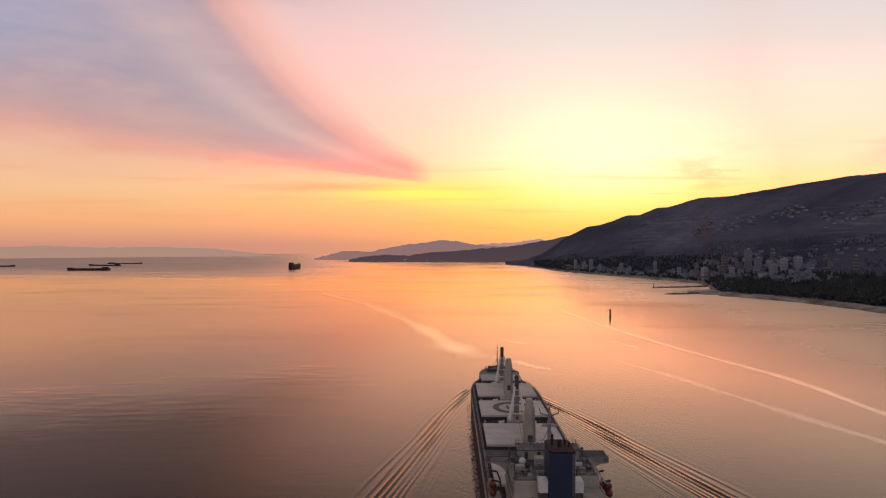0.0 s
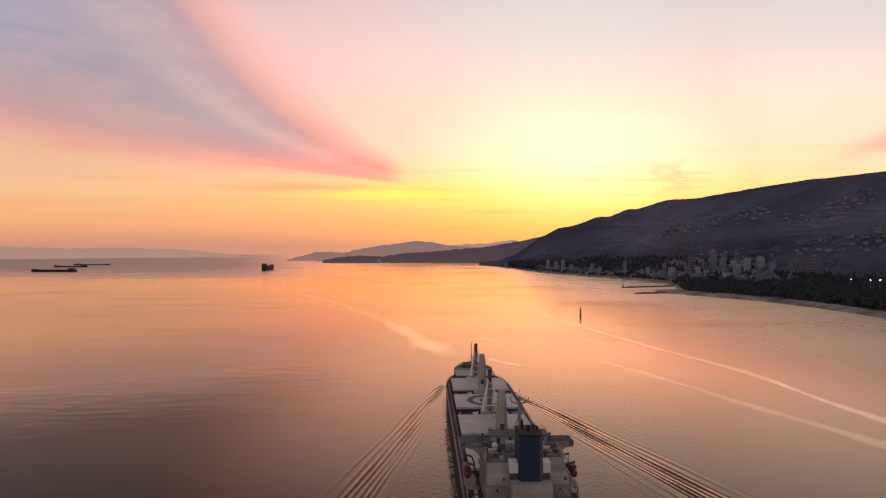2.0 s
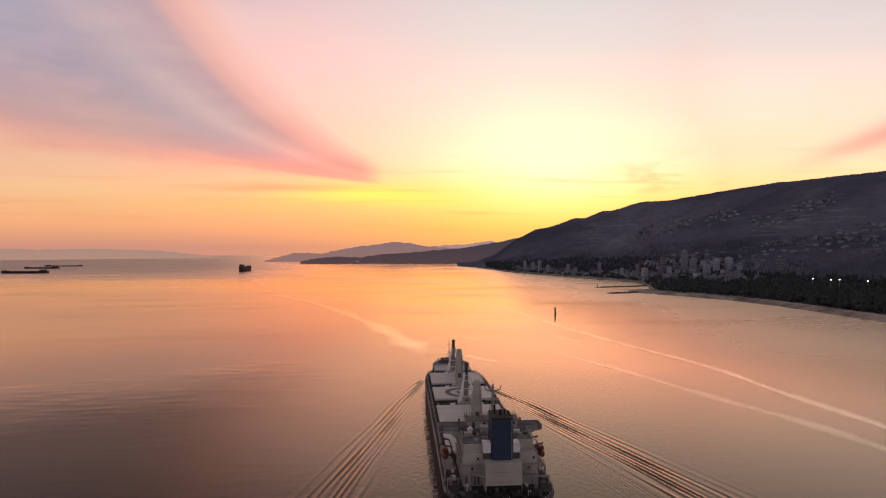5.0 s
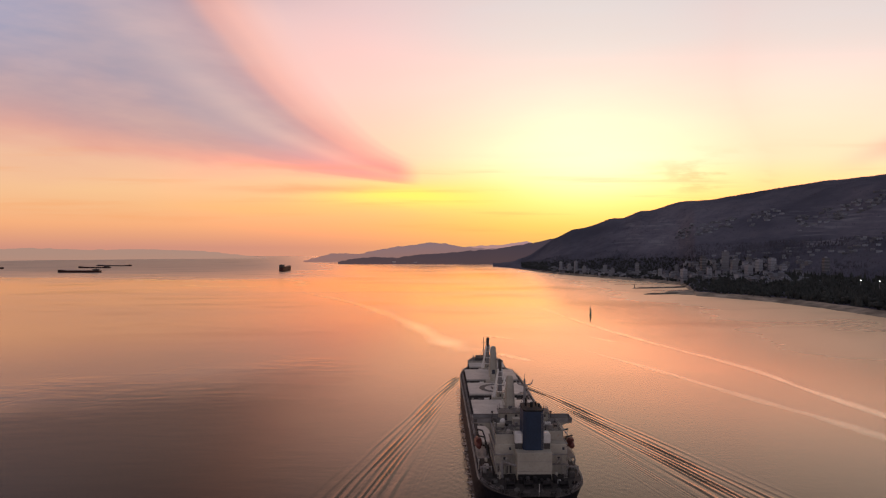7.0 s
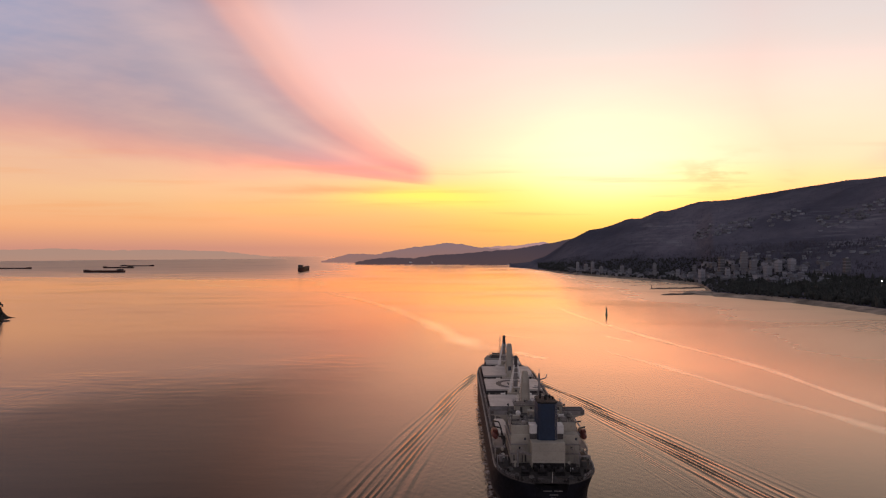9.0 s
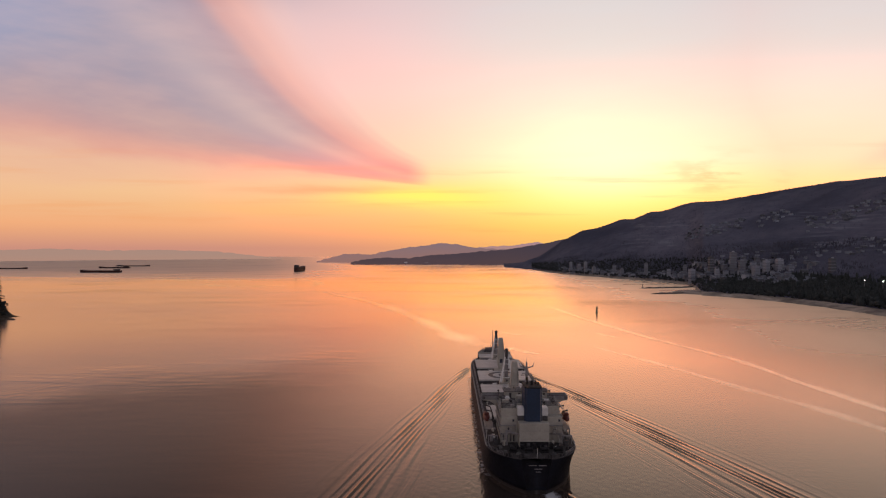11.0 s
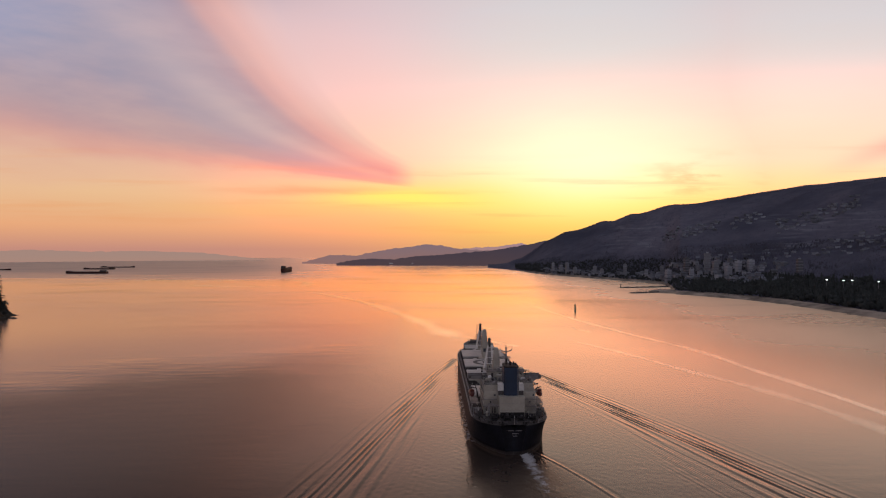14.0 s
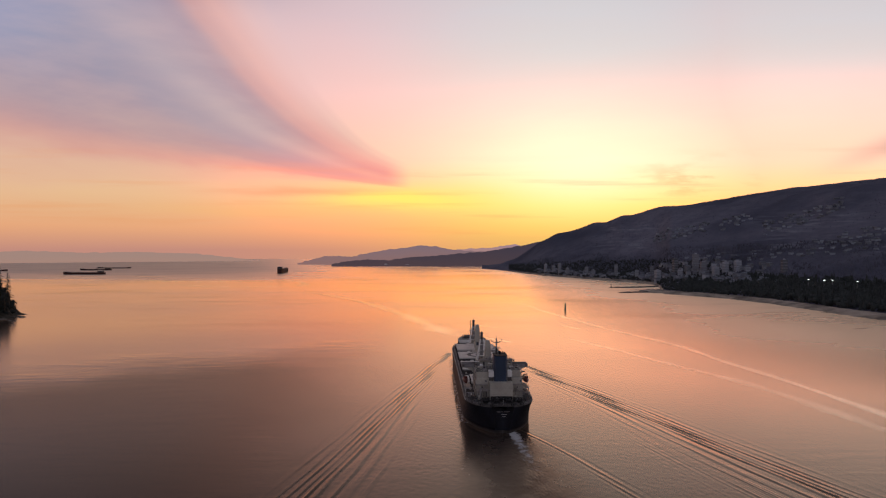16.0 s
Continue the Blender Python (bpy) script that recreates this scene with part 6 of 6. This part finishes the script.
anchored_ship(-1110, 1590, 128, 20, 90, "dark low freighter lying at anchor", 0.8, 0)
anchored_ship(-1285, 1960, 118, 20, 88, "dark freighter at anchor beyond another", 0.55, 0)
anchored_ship(-1340, 2190, 140, 20, -90, "dark freighter low in the water at anchor", 0.42, 0)
anchored_ship(-1625, 1880, 140, 20, -88, "dark freighter at anchor far off", 0.5, 0)
anchored_ship(-516, 1700, 120, 17, 2, "dark freighter at anchor seen end-on", 1.7, 0)


def small_boat(x, y, s):
    t = thing("far_boat", "small pale boat far off on the water", "boat", "far boats", at=pose(x, y, 0, 0, 0, 80))
    g = G()
    g.loft([[(-3 * s, q * s, 3 * s), (-2 * s, q * s, -1), (2 * s, q * s, -1), (3 * s, q * s, 3 * s)] if abs(q) < 10 else [(-1 * s, q * s, 3.4 * s), (-.6 * s, q * s, -1), (.6 * s, q * s, -1), (1 * s, q * s, 3.4 * s)] for q in (-12, -8, 0, 8, 12)], True)
    part("hull", g, M_GREY, t)
    g = G()
    g.box(-2 * s, 2 * s, -8 * s, 1 * s, 3 * s, 7 * s, 0.3)
    part("cabin", g, M_WHITE, t)


small_boat(-335, 2540, 1.3)
small_boat(-232, 2500, 1.6)
small_boat(-130, 2480, 1.2)


# ---------------------------------------------------------------- wooded headland across the channel mouth
HC, HRX, HRY, HH = Vector((-596, 409, 0)), 96.0, 91.0, 41.0


def rim(a, q):
    """Uneven outline of the headland."""
    return 1 + 0.10 * noise.noise(Vector((math.cos(a) * 3, math.sin(a) * 3, 1))) + 0.05 * noise.noise(Vector((math.cos(a) * 11, math.sin(a) * 11, q * 6)))


def head_z(x, y):
    u, v = (x - HC.x) / HRX, (y - HC.y) / HRY
    q = math.hypot(u, v)
    q /= rim(math.atan2(v, u), q)
    return HH * float(smoothstep(0.97, 0.70, q)) - 1.0


M_SHORE = surface("mossy_shore_rock", (0.035, 0.033, 0.027), 0.95, vary=0.5, scale=0.12, fine=1.0, bump=0.25, spec=0.1)


def headland():
    g = G()
    rings = []
    for q in (1.06, 1.0, 0.95, 0.90, 0.84, 0.78, 0.70, 0.5, 0.3, 0.05):
        ring = []
        for k in range(72):
            a = 2 * math.pi * k / 72
            rough = rim(a, q)
            x, y = HC.x + HRX * q * rough * math.cos(a), HC.y + HRY * q * rough * math.sin(a)
            ring.append((x, y, (3.5 * float(smoothstep(1.03, 0.97, q)) + (HH - 3.5) * float(smoothstep(0.95, 0.71, q))) - 1.5 + 2.0 * noise.noise(Vector((x * 0.08, y * 0.08, 2)))))
        rings.append(ring)
    g.loft(rings, True)
    return tagged(part("headland_ground", g, M_SHORE), "dark rocky wooded headland at the water's edge", "headland", kind="structure")


headland()


def big_conifer(x, y, z, h, seed):
    """A tall fir: tapered trunk, whorls of drooping limbs with ragged needle clumps and gaps."""
    rr = random.Random(seed)
    t = thing("fir_tree", "tall dark fir with ragged drooping limbs on the headland", "tree", "firs on the headland", at=(x, y, z))
    g = G()
    g.rod((0, 0, -1), (0, 0, h), 0.55, 0.06, 8)
    n = int(h * 1.3)
    limbs = []
    for k in range(n):
        f = 0.16 + 0.84 * k / n
        a = k * 2.4 + rr.uniform(-.4, .4)
        ln = (1 - f) ** 0.75 * h * 0.22 * rr.uniform(0.55, 1.15) + 0.5
        p0 = Vector((0, 0, h * f))
        p1 = p0 + Vector((math.cos(a) * ln, math.sin(a) * ln, -0.22 * ln))
        g.rod(p0, p1, 0.10, 0.03, 4, False)
        limbs.append((p0, p1, ln))
    part("trunk", g, M_BARK, t)
    c = G()
    for p0, p1, ln in limbs:
        for q in range(5):
            m = p0.lerp(p1, 0.3 + 0.16 * q) + Vector((rr.uniform(-.3, .3), rr.uniform(-.3, .3), rr.uniform(-.3, .2)))
            s = (0.5 + 0.16 * ln) * rr.uniform(0.7, 1.2)
            for _ in range(3):
                d = Vector((rr.uniform(-1, 1), rr.uniform(-1, 1), rr.uniform(-0.55, 0.25))).normalized() * s
                e = d.orthogonal().normalized() * s * 0.38
                c.add([m - e, m + d, m + e, m - d * 0.4 + Vector((0, 0, -0.25 * s))], [(0, 1, 2, 3)])
    part("crown", c, M_LEAF, t)


def leafy_bush(g, c, r, rr):
    """A ragged shrub of small leaf sprays."""
    for _ in range(30):
        d = Vector((rr.gauss(0, 1), rr.gauss(0, 1), rr.gauss(0, 0.8))).normalized()
        m = c + Vector((d.x * r, d.y * r, d.z * r * 0.8)) * rr.uniform(0.55, 1.05)
        u = Vector((rr.uniform(-1, 1), rr.uniform(-1, 1), rr.uniform(-0.4, 0.6))).normalized() * r * 0.42
        v = d.cross(u).normalized() * r * 0.26
        g.add([m - u, m + v, m + u, m - v], [(0, 1, 2, 3)])


rh = random.Random(31)
for k in range(60):
    a = rh.uniform(-1.9, 1.9)
    q = rh.uniform(0.50, 0.93)
    x, y = HC.x + HRX * q * math.cos(a), HC.y + HRY * q * math.sin(a)
    big_conifer(x, y, head_z(x, y) - 0.5, rh.uniform(19, 34), 100 + k)
g = G()
rr = random.Random(33)
for _ in range(1700):
    a, q = rr.uniform(0, 6.28), math.sqrt(rr.random()) * 0.93
    x, y = HC.x + HRX * q * math.cos(a), HC.y + HRY * q * math.sin(a)
    leafy_bush(g, Vector((x, y, head_z(x, y) + 1.5)), rr.uniform(2.2, 4.2), rr)
tagged(part("headland_scrub", g, M_LEAF), "dark undergrowth covering the headland", "bushes", kind="stuff")
for x, y, s in ((-494, 428, 2.2), (-497, 402, 2.8), (-482, 392, 1.5), (-480, 360, 2.2)):
    g = G()
    g.blob((0, 0, 0.1), (s * 1.8, s * 1.2, s * 0.55), 4, 5, 9, 0.3)
    tagged(part("shore_boulder", g, M_ROCK, at=(x, y, 0)), "dark boulder standing out of the shallow water", "rock", "boulders off the headland")
